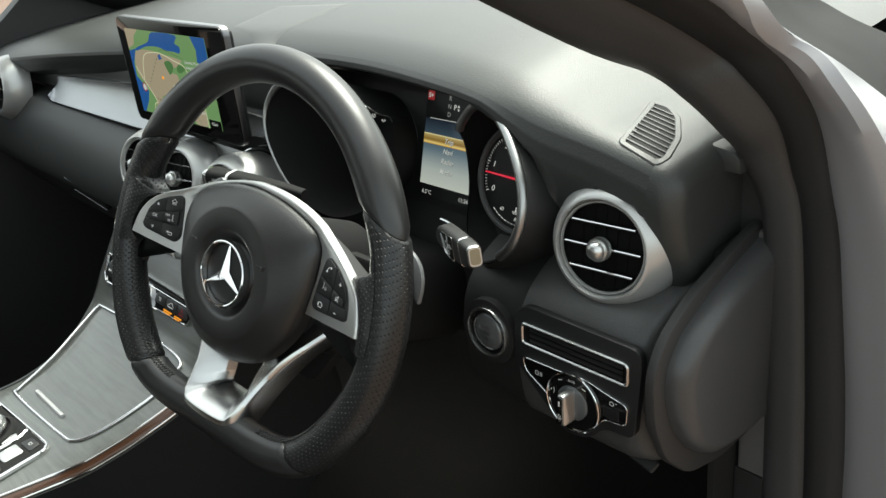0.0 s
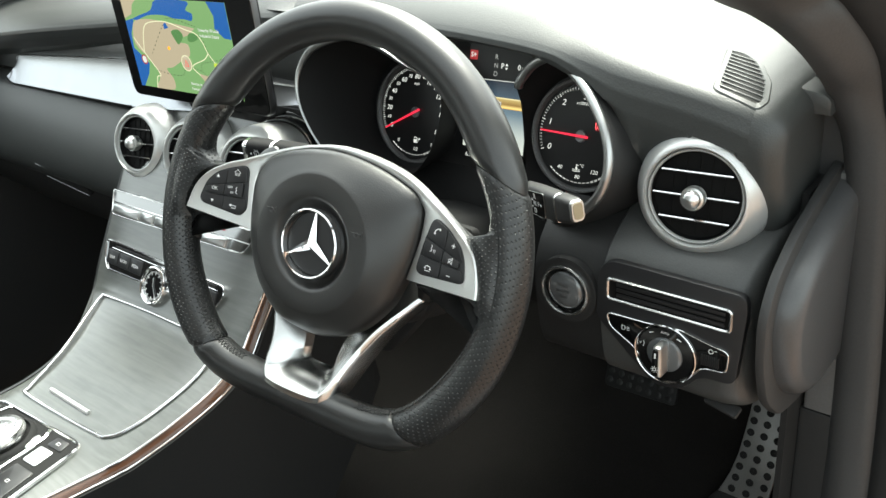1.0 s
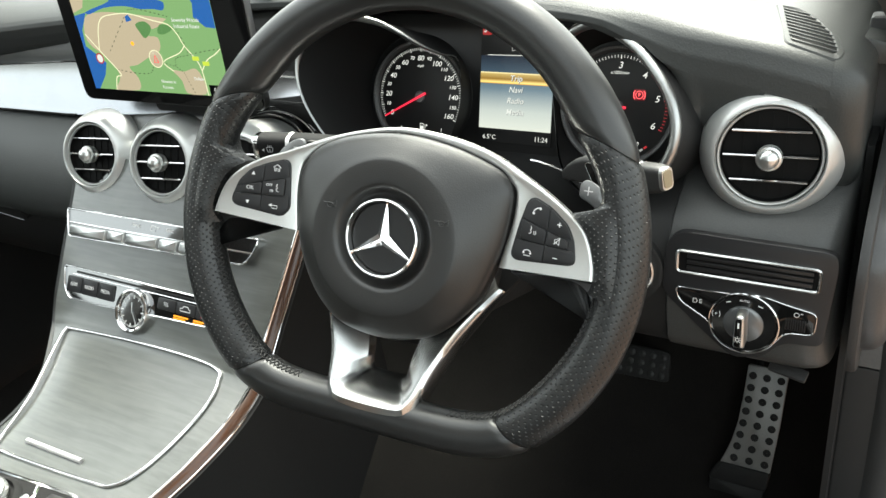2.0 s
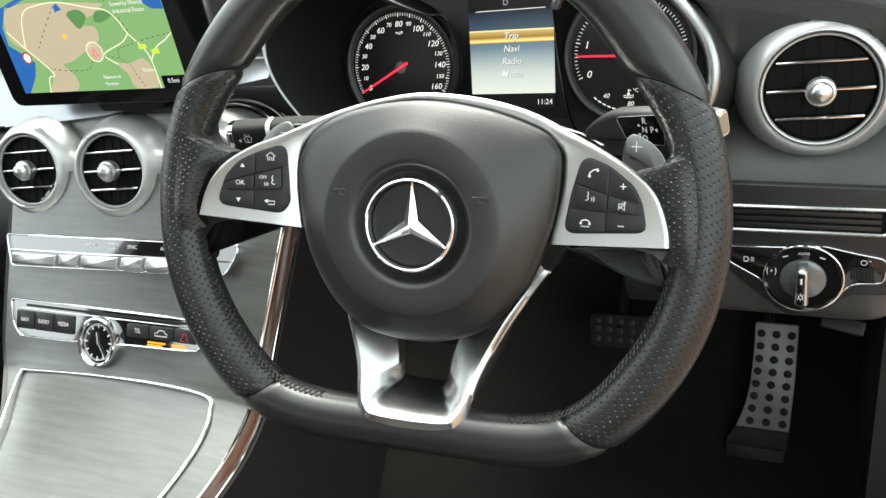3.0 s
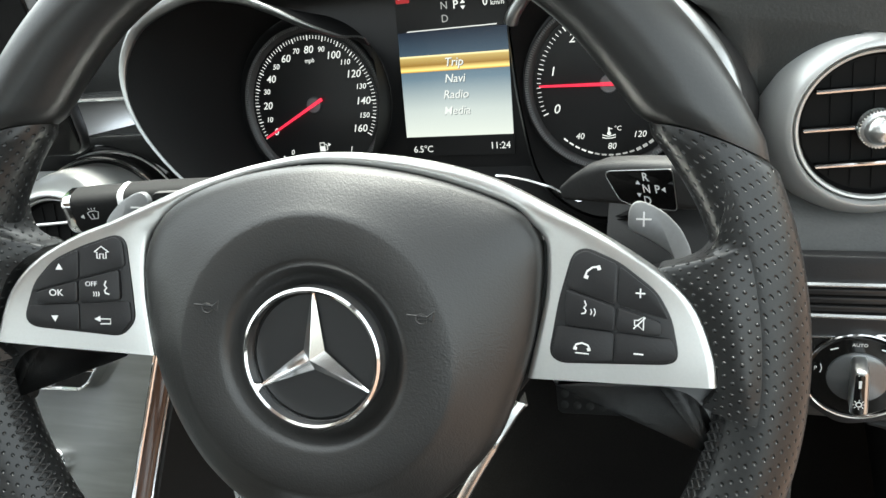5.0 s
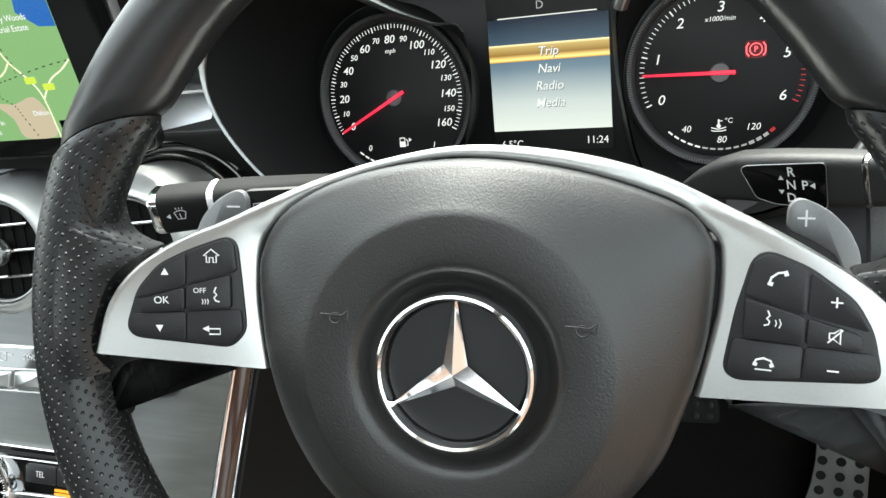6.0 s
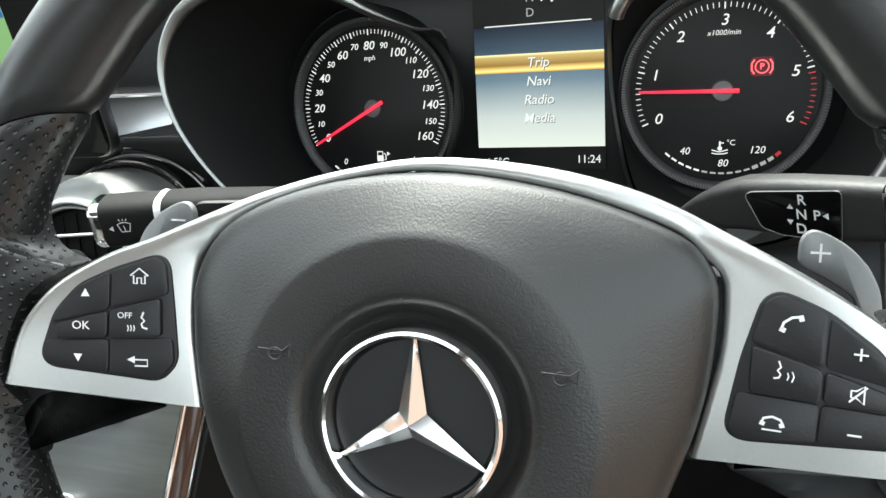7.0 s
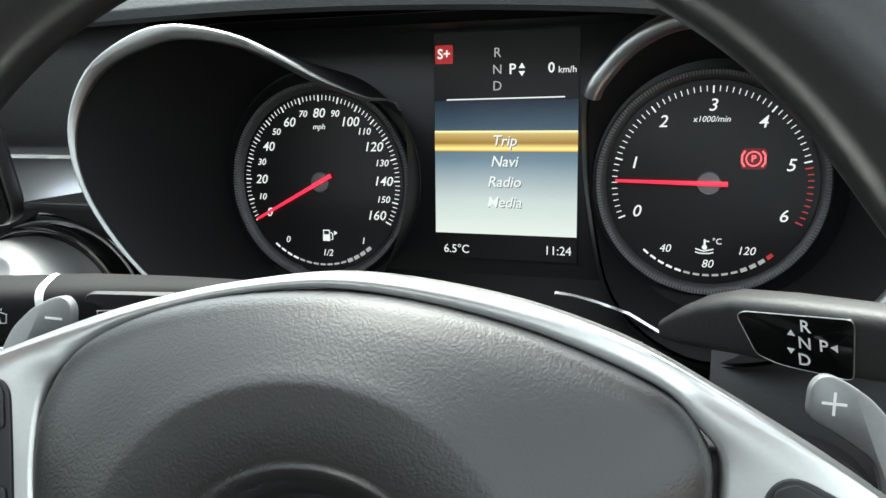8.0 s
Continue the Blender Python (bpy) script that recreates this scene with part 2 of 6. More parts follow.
def part(name, bm, mat, parent=None, label="", unit=0.001, smooth=True, at=None):
    """Links a bmesh as one mesh object under a thing or a part. at: its pose in the parent's space."""
    bmesh.ops.recalc_face_normals(bm, faces=bm.faces)
    if unit != 1:
        bmesh.ops.scale(bm, vec=(unit,) * 3, verts=bm.verts)
    me = bpy.data.meshes.new(name)
    bm.to_mesh(me)
    bm.free()
    me.materials.append(mat)
    if smooth:
        me.shade_smooth()
        me.set_sharp_from_angle(angle=radians(38))
    ob = new(name, me)
    if parent:
        ob.parent = parent
    if at is not None:
        ob.matrix_local = at
    return tagged(ob, label)


def face_grid(bm, rows, closed_u=False, closed_v=False):
    """Quads between rows of points (rows run along v, points in a row along u)."""
    vs = [[bm.verts.new(p) for p in row] for row in rows]
    nr, nc = len(vs), len(vs[0])
    for i in range(nr if closed_v else nr - 1):
        for j in range(nc if closed_u else nc - 1):
            a, b, c, d = vs[i][j], vs[i][(j + 1) % nc], vs[(i + 1) % nr][(j + 1) % nc], vs[(i + 1) % nr][j]
            bm.faces.new((a, b, c, d))
    return vs


def cap(bm, ring):
    bm.faces.new(ring)


def area2(pts):
    return sum(a[0] * b[1] - b[0] * a[1] for a, b in zip(pts, pts[1:] + pts[:1]))


def inset(pts, d):
    """The outline moved inwards by d."""
    s = 1 if area2(pts) > 0 else -1
    out, n = [], len(pts)
    for i in range(n):
        p, a, b = (Vector(pts[k % n][:2]) for k in (i, i - 1, i + 1))
        e1, e2 = (p - a).normalized(), (b - p).normalized()
        n1, n2 = Vector((-e1.y, e1.x)) * s, Vector((-e2.y, e2.x)) * s
        k = (n1 + n2)
        k = k / max(k.length_squared / 2, 0.5)
        out.append((p.x + k.x * d, p.y + k.y * d))
    return out


def spline(pts, per=6, closed=True):
    """A smooth curve through points of any dimension."""
    n, out = len(pts), []
    for i in range(n if closed else n - 1):
        q = [pts[(i + k) % n] if closed else pts[min(max(i + k, 0), n - 1)] for k in (-1, 0, 1, 2)]
        for s in range(per):
            t = s / per
            w = (-t + 2 * t * t - t**3, 2 - 5 * t * t + 3 * t**3, t + 4 * t * t - 3 * t**3, -t * t + t**3)
            out.append(tuple(0.5 * sum(w[k] * q[k][d] for k in range(4)) for d in range(len(pts[0]))))
    if not closed:
        out.append(tuple(pts[-1]))
    return out


def rounded(pts, r, n=4):
    """A polygon with its corners rounded off."""
    out, m = [], len(pts)
    for i in range(m):
        p, a, b = (Vector(pts[k % m]) for k in (i, i - 1, i + 1))
        ra = min(r, (a - p).length * 0.48)
        rb = min(r, (b - p).length * 0.48)
        p0, p2 = p + (a - p).normalized() * ra, p + (b - p).normalized() * rb
        for k in range(n + 1):
            t = k / n
            q = p0 * (1 - t) ** 2 + p * 2 * t * (1 - t) + p2 * t * t
            out.append((q.x, q.y))
    return out


def rect(x0, y0, x1, y1, r=0.0):
    pts = [(x0, y0), (x1, y0), (x1, y1), (x0, y1)]
    return rounded(pts, r) if r else pts


def circle(cx, cy, r, n=48):
    return [(cx + r * math.cos(2 * math.pi * k / n), cy + r * math.sin(2 * math.pi * k / n)) for k in range(n)]


def prism(bm, pts, z0, z1, b=0.0, lift=None):
    """An extruded outline with a rounded upper edge. lift(x, y) shifts the heights."""
    rings = [(pts, z0)]
    if b:
        rings += [(pts, z1 - b), (inset(pts, b * 0.3), z1 - b * 0.3), (inset(pts, b), z1)]
    else:
        rings += [(pts, z1)]
    f = lift or (lambda x, y: 0)
    vs = face_grid(bm, [[(x, y, z + f(x, y)) for x, y in ring] for ring, z in rings], closed_u=True)
    cap(bm, vs[-1])
    cap(bm, vs[0][::-1])
    return bm


def block(pts, z0, z1, b=0.0, lift=None):
    return prism(bmesh.new(), pts, z0, z1, b, lift)


def frame_shape(outer, inner, z0, z1, b=0.0):
    """A flat ring between two outlines with as many points."""
    bm = bmesh.new()
    rows = [[(x, y, z0) for x, y in outer], [(x, y, z1 - b) for x, y in outer], [(x, y, z1) for x, y in inset(outer, b)] if b else None,
            [(x, y, z1) for x, y in inset(inner, -b)] if b else [(x, y, z1) for x, y in inner],
            [(x, y, z1 - b) for x, y in inner] if b else None, [(x, y, z0) for x, y in inner]]
    face_grid(bm, [r for r in rows if r], closed_u=True, closed_v=True)
    return bm


def lathe(profile, n=48, cx=0, cy=0, closed=False):
    """A profile of (radius, height) turned about z."""
    bm = bmesh.new()
    rows = [[(cx + r * math.cos(2 * math.pi * k / n), cy + r * math.sin(2 * math.pi * k / n), z) for k in range(n)] for r, z in profile]
    face_grid(bm, rows, closed_u=True, closed_v=closed)
    return bm


def tube(path, r, n=8, closed=False, flat=1.0):
    """A round bar along a path of 3D points."""
    bm = bmesh.new()
    pts = [Vector(p) for p in path]
    m, rows, up = len(pts), [], Vector((0.13, 0.21, 0.97))
    for i, p in enumerate(pts):
        a = pts[(i - 1) % m] if closed or i else p
        b = pts[(i + 1) % m] if closed or i < m - 1 else p
        d = (b - a).normalized()
        s = d.cross(up).normalized()
        w = s.cross(d)
        rows.append([p + s * r * math.cos(t) + w * r * flat * math.sin(t) for t in (2 * math.pi * k / n for k in range(n))])
    vs = face_grid(bm, rows, closed_u=True, closed_v=closed)
    if not closed:
        cap(bm, vs[0])
        cap(bm, vs[-1])
    return bm


def ribbon(bm, pts, w, z, closed=False, h=0.15):
    """A flat printed line of width w along 2D points."""
    v = [Vector(p) for p in pts]
    m = len(v)
    left, right = [], []
    for i, p in enumerate(v):
        a = v[(i - 1) % m] if closed or i else p
        b = v[(i + 1) % m] if closed or i < m - 1 else p
        d = (b - a).normalized()
        s = Vector((-d.y, d.x)) * w / 2
        left.append((*(p + s), z))
        right.append((*(p - s), z))
    face_grid(bm, [left, right, [(x, y, z - h) for x, y, _ in right], [(x, y, z - h) for x, y, _ in left]], closed_u=closed, closed_v=True)
    return bm


def patch(bm, pts, z, h=0.15):
    prism(bm, pts, z - h, z)
    return bm


def text(name, string, size, x, y, z, mat, parent, slant=0.0, turn=0.0, bold=0.0, at=None, width=1.0):
    """Lettering in the built-in font, centred at (x, y), as a mesh of its own."""
    cu = bpy.data.curves.new(name, "FONT")
    cu.body, cu.size, cu.align_x, cu.align_y, cu.shear, cu.offset, cu.extrude = string, size, "CENTER", "CENTER", slant, bold, 0.05
    cu.resolution_u = 3
    tmp = bpy.data.objects.new(name, cu)
    scene.collection.objects.link(tmp)
    bpy.context.view_layer.update()
    me = bpy.data.meshes.new_from_object(tmp)
    bpy.data.objects.remove(tmp)
    me.transform(Matrix.Scale(0.001, 4) @ Matrix.Translation((x, y, z)) @ Matrix.Rotation(radians(turn), 4, "Z") @ Matrix.Diagonal((width, 1, 1, 1)))
    me.materials.clear()
    me.materials.append(mat)
    weld = bmesh.new()
    weld.from_mesh(me)
    bmesh.ops.remove_doubles(weld, verts=weld.verts, dist=1e-6)
    weld.to_mesh(me)
    weld.free()
    ob = new(name, me)
    ob.parent = parent
    if at is not None:
        ob.matrix_local = at
    return ob


def leaning(x, y, z, back, yaw=0.0, spin=0.0):
    """A frame on a surface that leans back from upright: x across, y up it, z out towards the driver."""
    return Matrix.Translation((x, y, z)) @ Matrix.Rotation(radians(yaw), 4, "Z") @ Matrix.Rotation(radians(90 - back), 4, "X") @ Matrix.Rotation(radians(spin), 4, "Z")


# ---- the setting: ground, cabin shell ----
def sheet(rows, thick=0.0):
    """A smooth sheet through rows of 3D points in metres, with a thickness downwards along its normals."""
    bm = bmesh.new()
    face_grid(bm, rows)
    if thick:
        bmesh.ops.recalc_face_normals(bm, faces=bm.faces)
        bmesh.ops.solidify(bm, geom=bm.faces[:], thickness=thick)
    return bm


def setting(name, bm, mat, label, category):
    return tagged(part(name, bm, mat, None, label, unit=1), label, category, kind="structure")


# Unseen ground; its colour stands in for surroundings that tint and shade.
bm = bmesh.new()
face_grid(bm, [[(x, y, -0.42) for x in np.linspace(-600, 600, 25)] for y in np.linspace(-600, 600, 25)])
setting("ground", bm, M_GROUND, "unseen reddish ground, coloured for its reflected light", "ground")

floor_rows = [[(x, y, z) for x in np.linspace(-1.25, 0.36, 12)] for y, z in spline([(-1.4, -0.10), (-0.4, -0.10), (0.3, -0.10), (0.58, -0.09), (0.76, 0.08), (0.92, 0.4), (0.95, 0.62)], 5, False)]
setting("floor", sheet(floor_rows, 0.02), M_CARPET, "black carpet in the front footwells of the car", "floor")

# Unseen ceiling; its front edge is set to balance light on the wheel.
roof_rows = [[(x, y, z - 0.05 * ((x + 0.45) / 0.7) ** 2) for x in np.linspace(-1.12, 0.2, 14)] for y, z in spline([(-0.38, 1.155), (-0.5, 1.17), (-0.7, 1.175), (-0.95, 1.17), (-1.45, 1.08)], 5, False)]
setting("ceiling", sheet(roof_rows, 0.03), M_HEAD, "unseen pale grey cloth headliner, placed to shape the light", "ceiling")
# Unseen panel; its height sets how much light comes from behind.
bm = bmesh.new()
prism(bm, rect(-1.27, -0.3, 0.42, 0.62, 0.1), -0.04, 0.0, 0.01)
bmesh.ops.transform(bm, matrix=leaning(0, -1.48, 0.3, 0), verts=bm.verts)
setting("wall_rear", bm, M_TRIM, "unseen dark panel set to limit light from the rear", "wall")
bm = bmesh.new()
prism(bm, [(-1.4, -0.1), (1.0, -0.1), (1.0, 0.86), (0.45, 0.84), (0.30, 0.74), (0.2, 0.67), (0.12, 0.66), (0.03, 0.655), (-1.4, 0.64)], 0.0, 0.05, 0.015)
bmesh.ops.transform(bm, matrix=Matrix(((0, 0, -1, -1.27), (1, 0, 0, 0), (0, 1, 0, 0), (0, 0, 0, 1))) @ Matrix.Diagonal((1, 1, 1, 1)), verts=bm.verts)
setting("wall_west", bm, M_TRIM, "dark closed passenger door panel", "wall")
# Unseen pillar, added to cut the sky reflection on the climate strip.
bm = bmesh.new()
prism(bm, [(-0.86, 0.6), (-0.63, 0.6), (-0.60, 0.9), (-0.64, 1.14), (-0.84, 1.14)], 0.0, 0.06, 0.015)
bmesh.ops.transform(bm, matrix=Matrix(((0, 0, -1, -1.2), (1, 0, 0, 0), (0, 1, 0, 0), (0, 0, 0, 1))), verts=bm.verts)
setting("pillar_rear_west", bm, M_TRIM, "unseen dark door pillar added to cut the console reflection", "pillar")
bulk = sheet([[(x, y, z) for x in np.linspace(-1.27, 0.5, 8)] for y, z in [(0.97, -0.3), (0.97, 0.66)]], 0.03)
setting("wall_front", bulk, M_BLACK, "black bulkhead behind the dashboard", "wall")

# Unseen wall, added to lower the light on rear-facing surfaces.
bm = bmesh.new()
prism(bm, [(-1.46, -0.1), (-0.62, -0.1), (-0.56, 0.6), (-0.58, 0.66), (-1.46, 0.66)], 0.0, 0.05, 0.015)
bmesh.ops.transform(bm, matrix=Matrix(((0, 0, 1, 0.36), (1, 0, 0, 0), (0, 1, 0, 0), (0, 0, 0, 1))), verts=bm.verts)
setting("wall_east", bm, M_TRIM, "unseen dark panel added to cut light from the right rear", "wall")

# Far pillar, seen past the end of the dashboard.
far = spline([(-1.30, 0.75, 0.68), (-1.27, 0.45, 0.83), (-1.20, 0.1, 1.03), (-1.17, -0.05, 1.09)], 6, False)
setting("pillar_west", tube(far, 0.12, 14), M_TRIM, "black trimmed windscreen pillar on the passenger side", "pillar")

# Door opening on the driver's side: inner trim, seal and painted body, each a strip along the opening.
E1 = [(0.335, 0.34, -0.05), (0.33, 0.35, 0.345), (0.318, 0.35, 0.594), (0.302, 0.335, 0.668), (0.295, 0.303, 0.705), (0.279, 0.278, 0.737), (0.255, 0.262, 0.760), (0.233, 0.195, 0.797), (0.19, -0.02, 0.93), (0.16, -0.30, 1.07)]
E2 = [(0.385, 0.36, -0.05), (0.372, 0.35, 0.341), (0.352, 0.35, 0.597), (0.338, 0.345, 0.67), (0.328, 0.325, 0.715), (0.312, 0.30, 0.752), (0.297, 0.28, 0.778), (0.275, 0.20, 0.83), (0.235, -0.02, 0.95), (0.20, -0.30, 1.08)]
E3 = [(0.41, 0.33, -0.05), (0.402, 0.35, 0.358), (0.381, 0.35, 0.58), (0.37, 0.345, 0.66), (0.36, 0.335, 0.715), (0.348, 0.315, 0.755), (0.336, 0.29, 0.785), (0.31, 0.21, 0.84), (0.27, -0.02, 0.96), (0.235, -0.30, 1.085)]
E4 = [(0.5, 0.33, -0.05), (0.48, 0.33, 0.36), (0.45, 0.33, 0.58), (0.425, 0.325, 0.662), (0.405, 0.318, 0.708), (0.377, 0.305, 0.750), (0.346, 0.285, 0.785), (0.318, 0.215, 0.842), (0.28, -0.02, 0.965), (0.245, -0.3, 1.09)]
E5 = [(0.52, 0.5, -0.05), (0.49, 0.5, 0.36), (0.455, 0.46, 0.58), (0.41, 0.44, 0.66), (0.39, 0.41, 0.695), (0.352, 0.37, 0.742), (0.318, 0.34, 0.775), (0.30, 0.24, 0.845), (0.265, -0.02, 0.975), (0.235, -0.3, 1.095)]
E6 = [(0.50, 0.9, -0.05), (0.45, 0.9, 0.36), (0.38, 0.85, 0.56), (0.335, 0.75, 0.64), (0.315, 0.65, 0.685), (0.27, 0.6, 0.72), (0.235, 0.58, 0.745), (0.25, 0.35, 0.83), (0.24, -0.02, 0.98), (0.215, -0.3, 1.1)]


def strip(a, b, bulge, n=8, drop=0.0):
    """A strip between two edges, domed towards the driver by bulge metres."""
    a, b = spline(a, 6, False), spline(b, 6, False)
    rows = []
    for p, q in zip(a, b):
        p, q = Vector(p), Vector(q)
        side = (q - p).normalized()
        out = Vector((0.25, -0.9, 0.1)) - side * side.dot(Vector((0.25, -0.9, 0.1)))
        out.normalize()
        rows.append([p.lerp(q, k / n) + out * (bulge * (1 - (2 * k / n - 1) ** 4) - drop) for k in range(n + 1)])
    return sheet(rows, 0.008)


setting("pillar_trim", strip(E1, E2, 0.012), M_PILLAR, "black plastic trim of the driver's windscreen pillar", "pillar trim")
setting("door_seal", strip(E2, E3, 0.016), M_RUBBER, "black rubber seal round the open door", "door seal")
setting("door_frame", strip(E3, E4, 0.012), M_BODY, "silver painted body round the open door", "door frame")
setting("pillar_outer", strip(E4, E5, 0.008), M_BODY, "silver painted outer face of the windscreen pillar", "car body")
setting("windscreen_edge", strip(E5, E6, 0.004), M_DEEP, "black edge of the windscreen and cowl", "car body")

# Sill added to keep low light out of the footwell.
sill = block(rounded([(0.325, -0.12), (0.52, -0.2), (0.50, 0.02), (0.45, 0.09), (0.36, 0.09), (0.33, 0.05)], 0.02), -0.33, 1.3, 0.0)
bmesh.ops.transform(sill, matrix=Matrix(((1, 0, 0, 0), (0, 0, -1, 0), (0, 1, 0, 0), (0, 0, 0, 1))), verts=sill.verts)
setting("door_sill", sill, M_BODY, "silver painted sill under the open door", "door sill")

# Filler plate, added to hide the gap beside the dash end from the camera.
foot = block(rect(0.278, 0.345, 0.324, 0.365, 0.003), 0.58, 0.69, 0.003)
setting("pillar_filler", foot, M_TRIM, "black filler plate between dash end and windscreen pillar", "trim")
setting("kick_lower", block(rect(0.296, 0.339, 0.333, 0.37, 0.004), -0.10, 0.338, 0.003), M_BLACK, "black lower trim of the hinge post", "trim")
kick = block(rect(0.300, 0.339, 0.331, 0.362, 0.004), 0.34, 0.602, 0.003)
setting("kick_trim", kick, M_POST, "black hinge post trim beside the dash end", "trim")

# ---- dashboard ----
EDGE = [(-1.30, 0.19, 0.640), (-1.0, 0.195, 0.676), (-0.76, 0.20, 0.702), (-0.5, 0.24, 0.718), (-0.3, 0.262, 0.726), (-0.126, 0.268, 0.728), (0.02, 0.254, 0.724), (0.09, 0.247, 0.716), (0.14, 0.243, 0.7035), (0.17, 0.2412, 0.697), (0.2, 0.240, 0.6905), (0.225, 0.2395, 0.6855), (0.25, 0.239, 0.6795), (0.264, 0.239, 0.6755)]
rows = []
for x, yf, zf in spline(EDGE, 6, False):
    flat = min(max((x - 0.1) / 0.1, 0.0), 1.0)
    th = 0.35 + 0.65 * min(max((x - 0.08) / 0.08, 0.0), 1.0)
    domed = (0.044, 0.042, 0.034, 0.028, 0.024, 0.019, 0.0147, 0.010, 0.003, -0.007 * th, -0.020 * th, -0.034 * th)
    level = (0.030, 0.026, 0.019, 0.014, 0.0125, 0.0115, 0.0105, 0.0095, 0.0075, 0.001, -0.012, -0.030)
    deep = (0.94, 0.7, 0.5, yf + 0.18, yf + 0.12, yf + 0.08, yf + 0.05, yf + 0.032, yf + 0.018, yf + 0.008, yf + 0.003, yf + 0.002)
    rows.append([(x, y, zf + a + (b - a) * flat) for y, a, b in zip(deep, domed, level)])
    if x < -0.42:
        rows[-1] += [(x, yf + 0.006, zf - 0.022), (x, yf + 0.016, zf - 0.036), (x, yf + 0.034, zf - 0.048)]
    elif x < 0.165:
        stop = float(np.interp(x, [0.06, 0.114, 0.144, 0.154, 0.165], [zf - 0.042 * th, 0.694, 0.667, 0.645, 0.60]))
        rows[-1] = [(px, py, max(pz, stop)) for px, py, pz in rows[-1]]
        rows[-1] += [(x, yf + 0.004, stop), (x, yf + 0.03, stop + 0.001), (x, 0.36, stop + 0.004)]
    else:
        base_y = max(0.252, yf + 0.004)
        low = min(zf - 0.065, 0.628)
        rows[-1] += [(x, yf + 0.008, low), (x, base_y + 0.014, min(0.59, low - 0.02)), (x, base_y + 0.026, min(0.545, low - 0.04))]
# A round well behind the vent at the driver's end.
fine = []
for row in rows:
    out = list(row[:9])
    for p, q in zip(row[9:], row[10:]):
        out += [tuple(a + (b - a) * k / 6 for a, b in zip(p, q)) for k in range(6)]
    fine.append([(x, max(y, 0.268) if math.hypot(x - 0.2255, z - 0.607) < 0.046 and y < 0.3 else y, z) for x, y, z in out + [row[-1]]])
rows = fine
dash = thing("dashboard", Matrix.Identity(4), "charcoal soft-skinned dashboard with a domed top", "dashboard")
part("dash_top", sheet(rows), M_DASH, dash, "pale-lit charcoal soft dash top", unit=1)

# The driver's end: the same profile with its edge rolled over onto the end face.
end_line = [(0.62, 0.698), (0.5, 0.694), (0.419, 0.6895), (0.359, 0.688), (0.319, 0.687), (0.289, 0.686), (0.271, 0.685), (0.257, 0.683), (0.247, 0.6765), (0.242, 0.6635), (0.241, 0.6455), (0.2465, 0.612), (0.2525, 0.592), (0.264, 0.570), (0.29, 0.562), (0.62, 0.562)]
end_line = spline(end_line[:-2], 3, False) + end_line[-2:]
bm = bmesh.new()
rings = [(0.0, 0.2637)] + [(0.017 * (1 - math.cos(a)), 0.2700 + 0.020 * math.sin(a)) for a in (math.pi / 2 * k / 9 for k in range(10))]
vs = face_grid(bm, [[(x, y, z - 0.27 * (x - 0.264) * min(max((z - 0.6) / 0.05, 0.0), 1.0)) for y, z in inset(end_line, d)] for d, x in rings], closed_u=True)
cap(bm, vs[-1])
part("dash_end", bm, M_DASH, dash, "soft rounded driver's end of the dashboard", unit=1)

bm = block([(0.262, 0.66), (0.303, 0.66), (0.303, 0.672), (0.3005, 0.6755), (0.296, 0.6785), (0.288, 0.6805), (0.262, 0.6845)], 0.0, 0.298, 0.003)
part("dash_corner", bm, M_DASH, dash, "dash top corner beside the pillar", unit=1, at=Matrix(((1, 0, 0, 0), (0, 0, -1, 0.612), (0, 1, 0, 0), (0, 0, 0, 1))))

# Speaker grille let into the dash top behind the tablet.
def dash_z(x, y):
    """Height of the dash top west of the cluster."""
    yf, zf = (float(np.interp(x, [e[0] for e in EDGE], [e[k] for e in EDGE])) for k in (1, 2))
    return zf + float(np.interp(y, [yf + 0.018, yf + 0.032, yf + 0.05, yf + 0.08, yf + 0.12, yf + 0.18, 0.5, 0.7], [0.003, 0.010, 0.0147, 0.019, 0.024, 0.028, 0.034, 0.042]))


grid = []
for i in range(17):
    u = i / 16
    a, b = Vector((-0.432, 0.288)).lerp(Vector((-0.297, 0.264)), u), Vector((-0.440, 0.386)).lerp(Vector((-0.287, 0.412)), u)
    line = [a.lerp(b, k / 12) for k in range(13)]
    grid.append([(q.x, q.y, dash_z(q.x, q.y) + (0.0009 if 0 < i < 16 and 0 < k < 12 else -0.002)) for k, q in enumerate(line)])
bm = sheet(grid)
part("speaker_grille", bm, M_FASCIA, dash, "dark speaker grille", unit=1)


def profile_sheet(profile, xs, shift=None):
    """A panel with one (y, z) profile along x; shift(x) moves it forward."""
    pts = spline(profile, 4, False)
    return sheet([[(x, y + (shift(x, z) if shift else 0), z) for y, z in pts] for x in xs])


LOW = spline([(0.285, 0.578), (0.27, 0.5755), (0.256, 0.572), (0.244, 0.568), (0.231, 0.562), (0.218, 0.5535), (0.207, 0.542), (0.1985, 0.526), (0.1945, 0.508), (0.194, 0.49), (0.199, 0.44), (0.214, 0.418), (0.25, 0.409), (0.45, 0.40)], 4, False)
turns = [(0.1495, 0.03), (0.15, 0.012), (0.153, 0.002), (0.159, 0.0), (0.2, 0.0), (0.258, 0.0), (0.275, 0.003), (0.284, 0.010), (0.289, 0.024), (0.291, 0.06), (0.292, 0.15)]
part("fascia_lower", sheet([[(x, min(y + dy, 0.46), z) for y, z in LOW] for x, dy in spline(turns, 4, False)]), M_FASCIA, dash, "charcoal lower fascia", unit=1)
